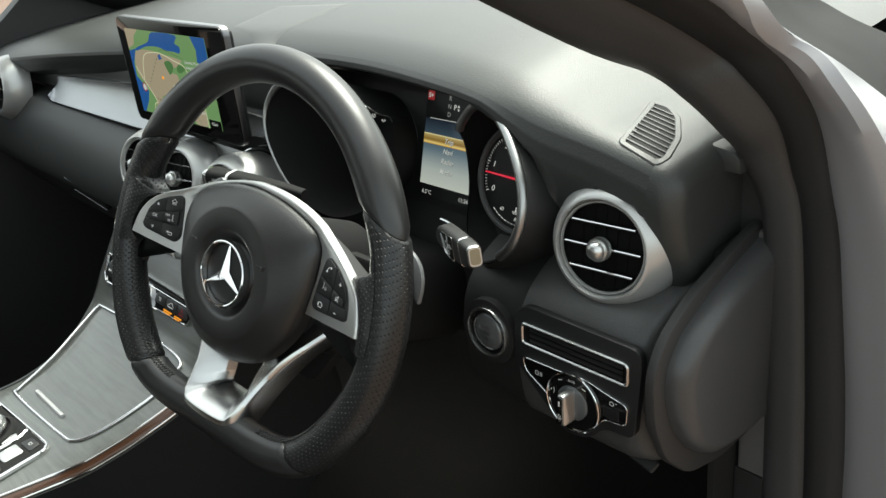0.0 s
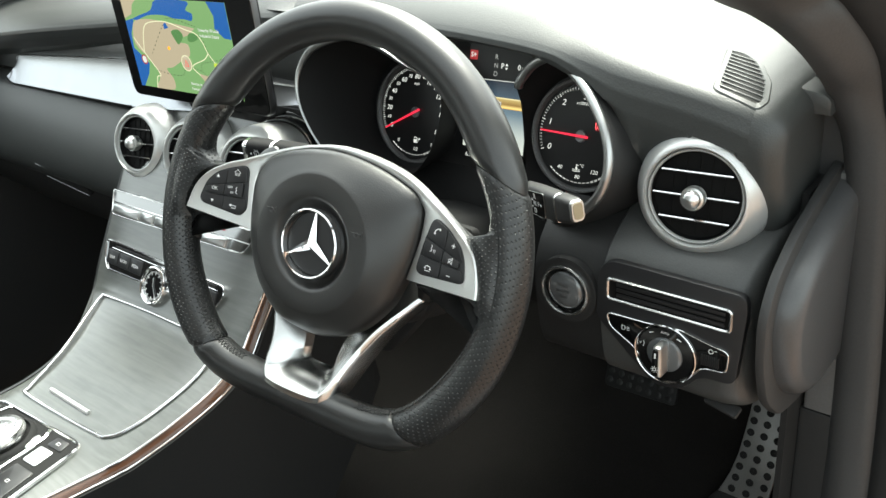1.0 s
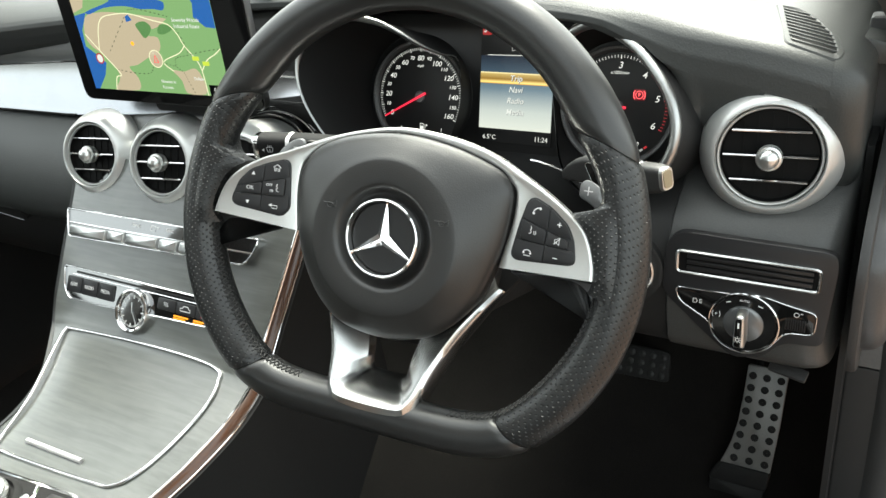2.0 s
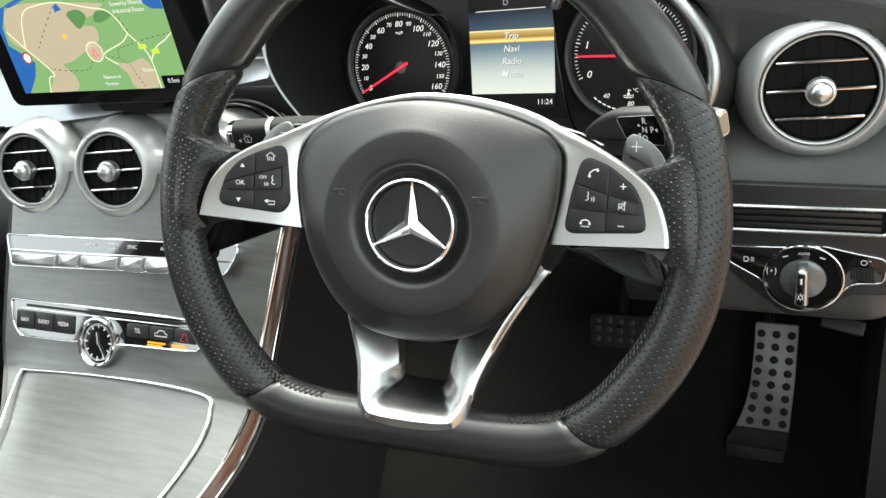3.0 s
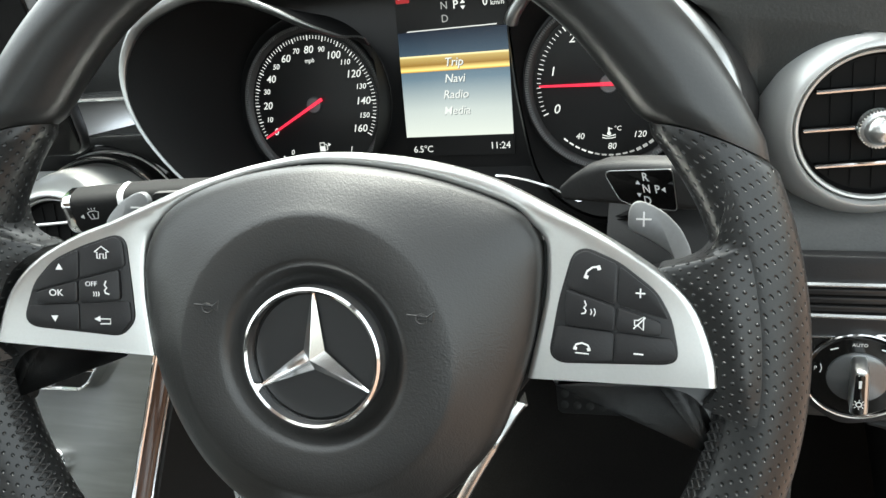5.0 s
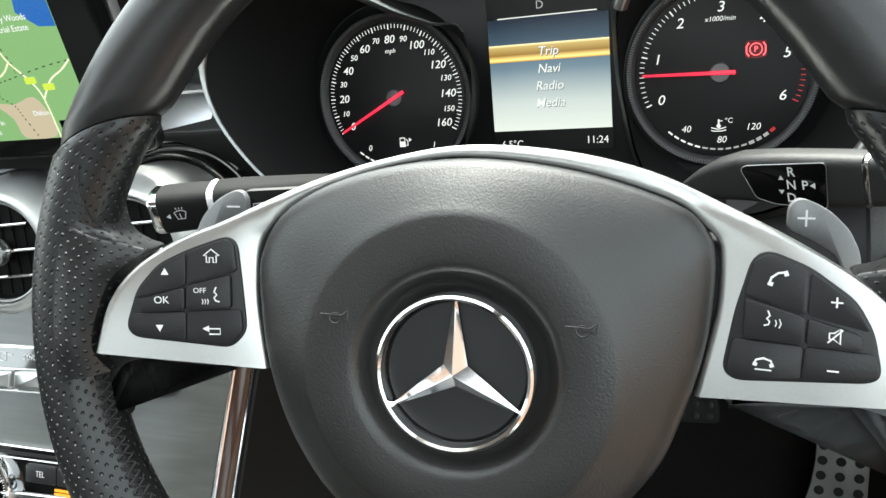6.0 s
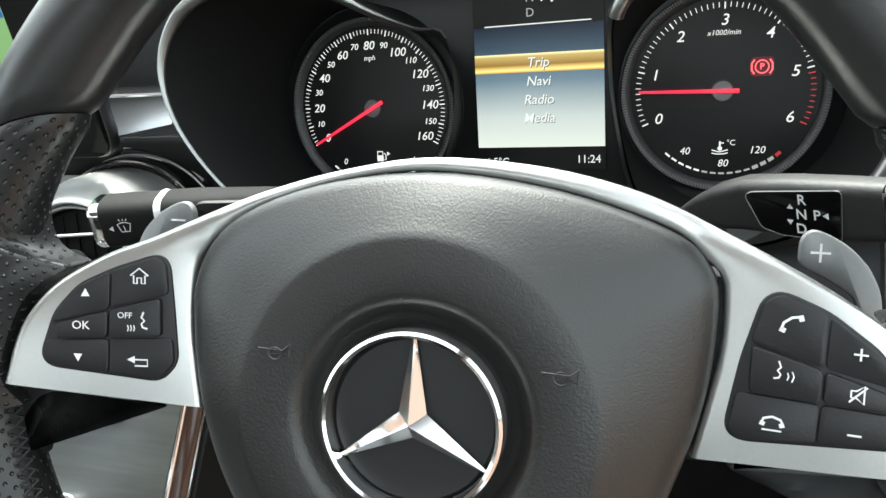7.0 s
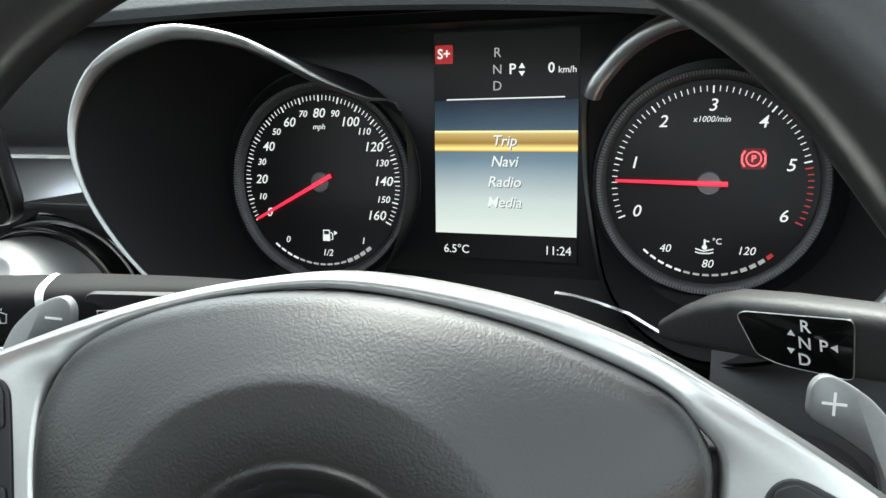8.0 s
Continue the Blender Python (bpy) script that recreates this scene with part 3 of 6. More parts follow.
part("start_panel", sheet([[(x, min(y + 0.004, 0.46), z) for y, z in LOW[8:]] for x in np.linspace(0.08, 0.153, 8)]), M_BLACK, dash, "black panel round the start button", unit=1)
part("knee_panel", profile_sheet([(0.34, 0.585), (0.285, 0.56), (0.262, 0.52), (0.262, 0.45), (0.30, 0.405), (0.5, 0.40)], np.linspace(-0.25, 0.08, 12)), M_DEEP, dash, "black panel under the steering column", unit=1)
part("footwell_cover", profile_sheet([(0.44, 0.40), (0.62, 0.33), (0.92, 0.30)], np.linspace(-0.24, 0.33, 8)), M_DEEP, dash, unit=1)
part("end_wall", sheet([[(0.297, y, z) for y in np.linspace(0.30, 0.7, 8)] for z in np.linspace(0.05, 0.595, 8)], 0.006), M_BLACK, dash, "dark dash end wall", unit=1)
pad_edge = rounded([(0.357, 0.600), (0.33, 0.594), (0.27, 0.581), (0.218, 0.562), (0.196, 0.536), (0.197, 0.50), (0.213, 0.458), (0.245, 0.424), (0.30, 0.411), (0.357, 0.409)], 0.02, 4)
bm = bmesh.new()
vs = face_grid(bm, [[(x, y, z) for x, y in inset(pad_edge, d)] for d, z in ((0, 0), (0, 0.010), (0.001, 0.016), (0.003, 0.0205), (0.0065, 0.024), (0.0105, 0.0262), (0.0145, 0.027))], closed_u=True)
cap(bm, vs[-1])
part("end_pad", bm, M_PADGREY, dash, "rounded grey knee pad at the dash end", unit=1, at=Matrix(((0, 0, 1, 0.302), (1, 0, 0, 0), (0, 1, 0, 0), (0, 0, 0, 1))))

bm = block(rounded([(0.36, 0.612), (0.30, 0.602), (0.238, 0.586), (0.197, 0.565), (0.180, 0.537), (0.183, 0.49), (0.199, 0.445), (0.236, 0.405), (0.29, 0.388), (0.36, 0.384)], 0.015), 0.0, 0.008, 0.004)
part("pad_surround", bm, M_TRIM, dash, "dark trim behind the knee pad", unit=1, at=Matrix(((0, 0, 1, 0.302), (1, 0, 0, 0), (0, 1, 0, 0), (0, 0, 0, 1))))

# Passenger side: dark recess, satin trim strip, leather-skinned fascia, glovebox.
xs = np.linspace(-1.28, -0.55, 24)
def swing(x):
    return 0.05 * max(0.0, x + 0.5) / 0.28


part("recess", sheet([[(x, y + swing(x), z) for y, z in spline([(0.30, top + 0.004), (0.262, top), (0.243, top - 0.012), (0.234, 0.655), (0.236, 0.60)], 4, False)] for x, top in zip(np.linspace(-1.28, -0.236, 30), np.linspace(0.652, 0.715, 30))]), M_FASCIA, dash, "dark recess under the dash top", unit=1)
# Satin strip: a flat wedge that narrows to a rounded end beside the far vent.
rows, top_line, low_line = [], [], []
for x in list(np.linspace(-0.982, -0.955, 12)) + list(np.linspace(-0.94, -0.236, 36)):
    zt = float(np.interp(x, [-0.982, -0.61, -0.236], [0.628, 0.654, 0.651]))
    zb = float(np.interp(x, [-0.982, -0.61, -0.44, -0.236], [0.588, 0.593, 0.606, 0.6375]))
    pinch = math.sqrt(max(0.0, 1 - max(0.0, (-0.958 - x) / 0.024) ** 2)) * 0.5 + 0.5
    zm = (zt + zb) / 2
    zt, zb = zm + (zt - zm) * pinch, zm + (zb - zm) * pinch
    foot_y = float(np.interp(x, [-0.5, -0.3], [0.202, 0.2125]))
    row = [(x, foot_y + (0.228 - foot_y) * (1 - (1 - k / 8) ** 1.4), zb + (zt - zb) * k / 8) for k in range(9)]
    rows.append([(x, 0.236, zb)] + row + [(x, 0.244, zt)])
    top_line.append(row[-1])
    low_line.append(row[0])
part("trim_strip", sheet(rows), M_STRIP, dash, "satin silver trim strip", unit=1)
part("strip_edge", tube(top_line, 0.0012, 6), M_CHROME, dash, "thin chrome line", unit=1)
part("low_line", tube([(x, 0.2235, 0.6255) for x in np.linspace(-0.46, -0.236, 8)], 0.0008, 6), M_CASE, dash, "thin dark satin line", unit=1)
part("strip_gap", tube(low_line[:30], 0.0014, 6), M_DEEP, dash, "dark joint under the strip", unit=1)
part("passenger_fascia", profile_sheet([(0.24, 0.592), (0.206, 0.588), (0.188, 0.575), (0.171, 0.554), (0.157, 0.525), (0.149, 0.494), (0.152, 0.470), (0.166, 0.452)], xs), M_DASH, dash, "charcoal skinned passenger fascia", unit=1)
part("fascia_joint", tube(spline([(-0.585, 0.2065, 0.5885), (-0.582, 0.1885, 0.5755), (-0.580, 0.1715, 0.5545), (-0.579, 0.1572, 0.5255), (-0.580, 0.149, 0.4945), (-0.583, 0.152, 0.4705)], 4, False), 0.0012, 6), M_DEEP, dash, "dark joint beside the console", unit=1)
glovebox = part("glovebox", profile_sheet([(0.172, 0.450), (0.182, 0.43), (0.22, 0.37), (0.28, 0.30), (0.36, 0.24), (0.6, 0.22)], xs), M_TRIM, dash, "dark glovebox lid", unit=1)
bm = block(rect(-0.072, -0.012, 0.072, 0.012, 0.006), -0.004, 0.003, 0.002)
part("glovebox_handle", bm, M_BLACK, glovebox, "black recessed handle", unit=1, at=leaning(-0.802, 0.160, 0.463, -20, 0, -8))
part("handle_edge", tube([(-0.06, 0.013, 0.004), (0.06, 0.013, 0.004)], 0.0007, 6), M_GREYPRINT, glovebox, unit=1, at=leaning(-0.802, 0.160, 0.463, -20, 0, -8))
part("handle_edge", tube([(-0.05, -0.012, 0.004), (0.065, -0.012, 0.004)], 0.0007, 6), M_GREYPRINT, glovebox, unit=1, at=leaning(-0.802, 0.160, 0.463, -20, 0, -8))

# ---- centre console: one wood-veneered sheet from the vents down to the tunnel ----
CON = [(0.167, 0.560), (0.144, 0.524), (0.094, 0.455), (0.066, 0.418), (0.050, 0.399), (0.033, 0.388), (-0.03, 0.368), (-0.1, 0.3466), (-0.15, 0.340), (-0.25, 0.341), (-0.4, 0.345), (-0.6, 0.35)]
con_curve = spline(CON, 10, False)


def con_z(y):
    ys = [p[0] for p in con_curve][::-1]
    zs = [p[1] for p in con_curve][::-1]
    return float(np.interp(y, ys, zs))


edge_right = spline([(-0.6, -0.37), (-0.2, -0.290), (-0.1, -0.257), (-0.05, -0.240), (0.0, -0.230), (0.06, -0.2305), (0.11, -0.222), (0.16, -0.211)], 12, False)
edge_left = spline([(-0.6, -0.58), (-0.2, -0.545), (-0.13, -0.522), (-0.09, -0.506), (-0.05, -0.499), (-0.01, -0.511), (0.05, -0.555), (0.09, -0.566), (0.16, -0.572)], 12, False)


def con_right(y):
    return float(np.interp(y, [p[0] for p in edge_right], [p[1] for p in edge_right]))


def con_left(y):
    return float(np.interp(y, [p[0] for p in edge_left], [p[1] for p in edge_left]))


console = thing("centre_console", Matrix.Identity(4), "dark grey ash-veneered centre console with chrome lines", "console")
rows = []
for y, z in con_curve:
    a, b = con_left(y), con_right(y)
    rows.append([(a + (b - a) * k / 16, y, z - 0.006 * abs(2 * k / 16 - 1) ** 6) for k in range(17)])
part("veneer_panel", sheet(rows, 0.006), M_WOOD, console, "dark grey open-pored ash veneer", unit=1)


def side_path(dx, drop, s=0, n=60):
    """Points along the console's driver-side edge, dx out and drop below it (measured square to the surface)."""
    out = []
    for i, (y, z) in enumerate(con_curve[s:]):
        j = i + s
        p, q = con_curve[max(j - 1, 0)], con_curve[min(j + 1, len(con_curve) - 1)]
        d = Vector((0, q[0] - p[0], q[1] - p[1])).normalized()
        nrm = Vector((0, -d.z, d.y))
        if nrm.z < 0:
            nrm = -nrm
        o = Vector((con_right(y) + dx, y, z)) - nrm * drop
        out.append(tuple(o))
    return out


def band(a, b, bow, n=6):
    rows = []
    for p, q in zip(a, b):
        p, q = Vector(p), Vector(q)
        rows.append([p.lerp(q, k / n) + Vector((bow * (1 - (2 * k / n - 1) ** 2), 0, 0)) for k in range(n + 1)])
    return sheet(rows, 0.004)


part("chrome_line", tube(side_path(0.001, 0.001), 0.0016, 8), M_CHROME, console, "thin chrome line", unit=1)
part("side_trim", band(side_path(0.001, 0.002), side_path(0.0095, 0.008), 0.0015), M_BROWN, console, "glossy brown side trim", unit=1)
part("chrome_line", tube(side_path(0.0105, 0.009), 0.0012, 8), M_CHROME, console, "thin chrome line", unit=1)
# Dull black instead of leather on this side, standing in for footwell shade.
part("side_panel", band(side_path(0.0115, 0.0105), [(x + 0.012, y + 0.03, max(z - 0.28, -0.10)) for x, y, z in side_path(0.0115, 0.0105)], 0.008), M_DEEP, console, "black padded console side", unit=1)
part("side_panel", band([(con_left(y) - 0.002, y, z - 0.004) for y, z in con_curve], [(con_left(y) - 0.01, y + 0.03, max(z - 0.3, -0.10)) for y, z in con_curve], -0.008), M_LEATHER, console, "black padded console side", unit=1)
rows = []
for x in np.linspace(-0.570, -0.240, 34):
    full = min(max((-0.285 - x) / 0.02, 0.0), 1.0)
    rows.append([(x, 0.170 + (y - 0.170) * (0.7 + 0.3 * full), 0.552 + (z - 0.552) * (0.45 + 0.55 * full)) for y, z in spline([(0.214, 0.603), (0.203, 0.585), (0.184, 0.560), (0.170, 0.552)], 4, False)])
part("console_shoulder", sheet(rows), M_WOOD, console, "dark grey veneered shoulder behind the air vents", unit=1)
rows = []
for x in np.linspace(-0.570, -0.236, 34):
    far = min(max((x + 0.35) / 0.03, 0.0), 1.0)
    rows.append([(x, y + (0.036 if k else 0.006) * far, z) for k, (y, z) in enumerate(spline([(0.30, 0.632), (0.24, 0.626), (0.222, 0.614), (0.214, 0.603), (0.212, 0.56)], 4, False))])
part("console_brow", sheet(rows), M_BLACK, console, "black ledge above the air vents", unit=1)

# Tray lid: veneered, in a chrome outline, with a short chrome grip bar.
LID = [(-0.520, 0.038), (-0.514, 0.015), (-0.490, -0.045), (-0.480, -0.098), (-0.466, -0.108), (-0.330, -0.102), (-0.301, -0.096), (-0.284, -0.076), (-0.270, -0.040), (-0.263, 0.0), (-0.268, 0.030), (-0.288, 0.0445), (-0.400, 0.046), (-0.505, 0.042)]
lid = spline(LID, 8)
part("tray_outline", tube([(x, y, con_z(y) + 0.0008) for x, y in lid], 0.0020, 10, True), M_CHROME, console, "chrome outline of the tray lid", unit=1)
bar = [(-0.444 + 0.086 * k / 8, -0.0885 + 0.001 * k / 8) for k in range(9)]
part("grip_bar", tube([(x, y, con_z(y) + 0.001) for x, y in bar], 0.003, 8), M_SILVER, console, "short chrome grip bar on the tray lid", unit=1)

# ---- steering wheel ----
WHEEL = leaning(0.0, 0.0, 0.62, 24.1, 8.2, -5.5)
wheel = thing("steering_wheel", WHEEL, "flat-bottomed black leather steering wheel with satin silver spokes", "steering wheel")


def rim_at(a):
    """Centre line of the rim at an angle in degrees: round, flattened at the bottom."""
    c, s = math.cos(radians(a)), math.sin(radians(a))
    r = 173.0 if s >= 0 else (173.0**-16 + (146.0 / max(-s, 1e-3)) ** -16) ** (-1 / 16)
    return Vector((r * c, r * s + (9.0 if s >= 0 else 8.0) * s * s, -22.0))


def rim_size(a):
    """Half width in the wheel's plane and half depth: thumb rests swell beside the upper spokes."""
    m = 90 - abs(90 - (a % 360)) if a % 360 <= 270 else (a % 360) - 360
    inner = math.exp(-(((m - 40) / 10) ** 2)) * 2.5 - math.exp(-(((m - 19) / 8) ** 2)) * 2.5 + math.exp(-(((m + 34) / 18) ** 2)) * 3.0
    return 16.5, 16.5 + max(inner, 0) * 0.5, inner


def rim_piece(a0, a1, shrink=0.0, n=60, k=28, s0=0.0, s1=0.0):
    """A length of rim; s0 and s1 slant its end seams by so many degrees on the inner side."""
    bm = bmesh.new()
    uvl = bm.loops.layers.uv.new("UVMap")
    vs, runs = [], []
    for i in range(n + 1):
        row = []
        e = shrink if i in (0, n) else 0.0
        for j in range(k):
            u = 2 * math.pi * j / k
            side = (1 - math.cos(u)) / 2
            b0, b1 = a0 + s0 * side, a1 + s1 * side
            a = b0 + (b1 - b0) * i / n
            p, q = rim_at(a), rim_at(a + 0.5)
            t = (q - p).normalized()
            out = Vector((t.y, -t.x, 0))
            w, d, inner = rim_size(a)
            w += inner * max(0.0, -math.cos(u))
            row.append(bm.verts.new(p + out * (w - e) * math.cos(u) + Vector((0, 0, (d - e) * math.sin(u)))))
        vs.append(row)
        runs.append(radians(a0 + (a1 - a0) * i / n) * 173.0)
    for i in range(n):
        for j in range(k):
            jj = (j + 1) % k
            f = bm.faces.new((vs[i][j], vs[i][jj], vs[i + 1][jj], vs[i + 1][j]))
            for lp, (ii, kk) in zip(f.loops, ((i, j), (i, j + 1), (i + 1, j + 1), (i + 1, j))):
                lp[uvl].uv = (runs[ii], 17.0 * 2 * math.pi * kk / k)
    for ring in (vs[0], vs[-1]):
        bm.faces.new(ring)
    return bm


part("rim_top", rim_piece(24.3, 155.7, 1.6, s0=11, s1=-11), M_LEATHER, wheel, "smooth black leather upper rim")
part("grip", rim_piece(-46.0, 24.0, 1.6, s0=-6, s1=11), M_PERF, wheel, "perforated black leather grip")
part("grip", rim_piece(156.0, 226.0, 1.6, s0=-11, s1=6), M_PERF, wheel, "perforated black leather grip")
part("rim_bottom", rim_piece(226.3, 313.7, 1.6, s0=6, s1=-6), M_LEATHER, wheel, "smooth black leather lower rim")


def stitching(a0, a1, step=1.5):
    """A sewn seam of thread loops along the inner side of the rim."""
    bm = bmesh.new()
    a = a0
    while a < a1:
        p, q = rim_at(a), rim_at(a + step * 0.8)
        t = (q - p).normalized()
        out = Vector((t.y, -t.x, 0))
        w, d, inner = rim_size(a)
        w += inner
        for s0, s1 in ((0.16, 0.55), (0.55, 0.16)):
            pts = []
            for s, b in ((s0, p), (s1, q)):
                u = math.pi - s
                pts.append(b + out * (w + 0.3) * math.cos(u) + Vector((0, 0, (d + 0.3) * math.sin(u))))
            sub = tube(pts, 0.55, 5)
            me = bpy.data.meshes.new("tmp")
            sub.to_mesh(me)
            sub.free()
            bm.from_mesh(me)
            bpy.data.meshes.remove(me)
        a += step
    return bm


part("stitching", stitching(-66, 12), M_RUBBER, wheel, "black thread stitching")
part("stitching", stitching(168, 246), M_RUBBER, wheel, "black thread stitching")

# Airbag cover: domed, with a dished seat for the badge.
PAD = spline([(0, 76.6), (40, 72.4), (74, 61.8), (86, 52), (89.6, 40), (87.4, 12), (80.5, -14), (70.5, -38), (47, -65), (24, -75), (3, -78.5), (-32, -74), (-55, -58), (-71, -34), (-80, -8), (-83.5, 18), (-82.4, 39), (-70, 57.5), (-40, 70.8)], 5)
pad_rows = []
for r, z in [(29.5, -9.5), (32, -9.1), (34.4, -7.2), (36.6, -4.0), (38.4, -1.9), (41, -1.0), (50, -0.9), (56.5, -1.1), (58, -1.5)]:
    pad_rows.append([(r * math.cos(math.atan2(y, x)), r * math.sin(math.atan2(y, x)), z) for x, y in PAD])
ROLL = [(0.0, -1.5), (0.1, -2.9), (0.25, -4.8), (0.45, -7.4), (0.65, -10.2), (0.82, -13.2), (0.93, -16.2), (0.985, -19), (1.0, -22.5), (0.99, -34)]
for s, z in ROLL[1:]:
    row = []
    for x, y in PAD:
        d = math.hypot(x, y)
        r = 58 + (d - 58) * s
        row.append((x / d * r, y / d * r, z))
    pad_rows.append(row)
bm = bmesh.new()
face_grid(bm, pad_rows, closed_u=True)
cover = part("airbag_cover", bm, M_PAD, wheel, "grained black airbag cover")
part("badge_seat", lathe([(0.2, -5.5), (25.5, -5.2), (29.6, -9.4)], 48), M_DIAL, cover, "matt black badge ground")
bm = bmesh.new()
bm = lathe([(29.4, -6), (29.6, -2), (29.0, 0.2), (28.0, 0.9), (27.0, 0.4), (26.6, -2), (26.6, -6)], 64)
badge = part("badge_ring", bm, M_CHROME, cover, "polished chrome badge ring")
bm = bmesh.new()
for k in range(3):
    a = radians(90 + 120 * k)
    d, s = Vector((math.cos(a), math.sin(a), 0)), Vector((-math.sin(a), math.cos(a), 0))
    h = Vector((0, 0, 1))
    for side in (1, -1):
        tip, root, mid = d * 26.8 + h * -3.5, Vector((0, 0, 1.2)), d * 2.6 + s * side * 4.5 + h * -4.0
        edge = d * 26.4 + s * side * 0.6 + h * -4.0
        vs = [bm.verts.new(v) for v in (root, tip, edge, mid)]
        bm.faces.new(vs)
bmesh.ops.remove_doubles(bm, verts=bm.verts, dist=0.01)
part("badge_star", bm, M_CHROME, cover, "faceted chrome three-armed badge", smooth=False)
letters = text("airbag_lettering", "AIRBAG", 6.6, 0, -54, 0.3, M_PAD, cover, bold=0.1)
for v in letters.data.vertices:
    s = max(0.0, (math.hypot(v.co.x, v.co.y) * 1000 - 58) / 20)
    v.co.z += mm(float(np.interp(s, [p[0] for p in ROLL[:9]], [p[1] for p in ROLL[:9]])))
for sx in (-1, 1):
    hx, hy = sx * 45.0, 19.0
    bm = tube([(hx - 5.5, hy + 0.9, -0.75), (hx + 3.0, hy + 0.6, -0.75), (hx + 5.4, hy + 2.6, -0.8), (hx + 5.2, hy + 0.2, -0.8), (hx + 5.0, hy - 1.8, -0.8), (hx + 3.0, hy - 0.7, -0.75), (hx - 1.0, hy - 0.9, -0.75)], 0.33, 5)
    part("horn_mark", bm, M_PAD, cover, "embossed horn mark")
    ring = [(hx + 0.3 + 2.2 * math.cos(a), hy - 0.6 + 1.9 * math.sin(a), -0.75) for a in (2 * math.pi * k / 16 for k in range(16))]
    part("horn_mark", tube(ring, 0.33, 5, True), M_PAD, cover, "embossed horn mark")


# Satin silver spoke trim: an arch over the cover that widens into two plates.
def trim_z(x, y):
    return -22.5 + max(0.0, (abs(x) - 83)) / 71 * 14.5


OUT = spline([(155.4, -3.5), (153.8, 8), (147, 25), (136, 36), (117, 48), (90, 61.5), (66, 72), (36, 79), (0, 81.3), (-30, 76.6), (-58, 68.6), (-80, 60), (-100, 50.8), (-118, 43.5), (-136, 32), (-147.5, 17), (-153.8, -3.5)], 5, False)
INN = spline([(83.8, -8.5), (87.2, 8), (90.5, 25), (91, 40), (89.8, 48), (84.8, 53.4), (74.4, 61.8), (40, 72.4), (0, 76.9), (-30, 73.0), (-56, 64.8), (-70, 57.6), (-79, 49.6), (-84.6, 40), (-86, 21), (-84.8, 6), (-83, -9.5)], 5, False)
rows = []
for (ox, oy), (ix, iy) in zip(OUT, INN):
    row = []
    wide = math.hypot(ix - ox, iy - oy)
    b = min(3.6, wide * 0.4) / wide
    for s, h in ((0, -9), (0, -1.9), (0.12 * b, -1.0), (0.35 * b, -0.35), (0.65 * b, 0.0), (b, 0.2), (0.5, 0.35), (1 - 0.6 * b, 0.2), (1 - 0.2 * b, -0.2), (1 - 0.05 * b, -0.7), (1, -1.6), (1, -9)):
        x, y = ox + (ix - ox) * s, oy + (iy - oy) * s
        row.append((x, y, trim_z(x, y) + h))
    rows.append(row)
bm = bmesh.new()
vs = face_grid(bm, rows)
cap(bm, vs[0])
cap(bm, vs[-1])
trim = part("spoke_trim", bm, M_SPOKE, wheel, "satin silver spoke trim")
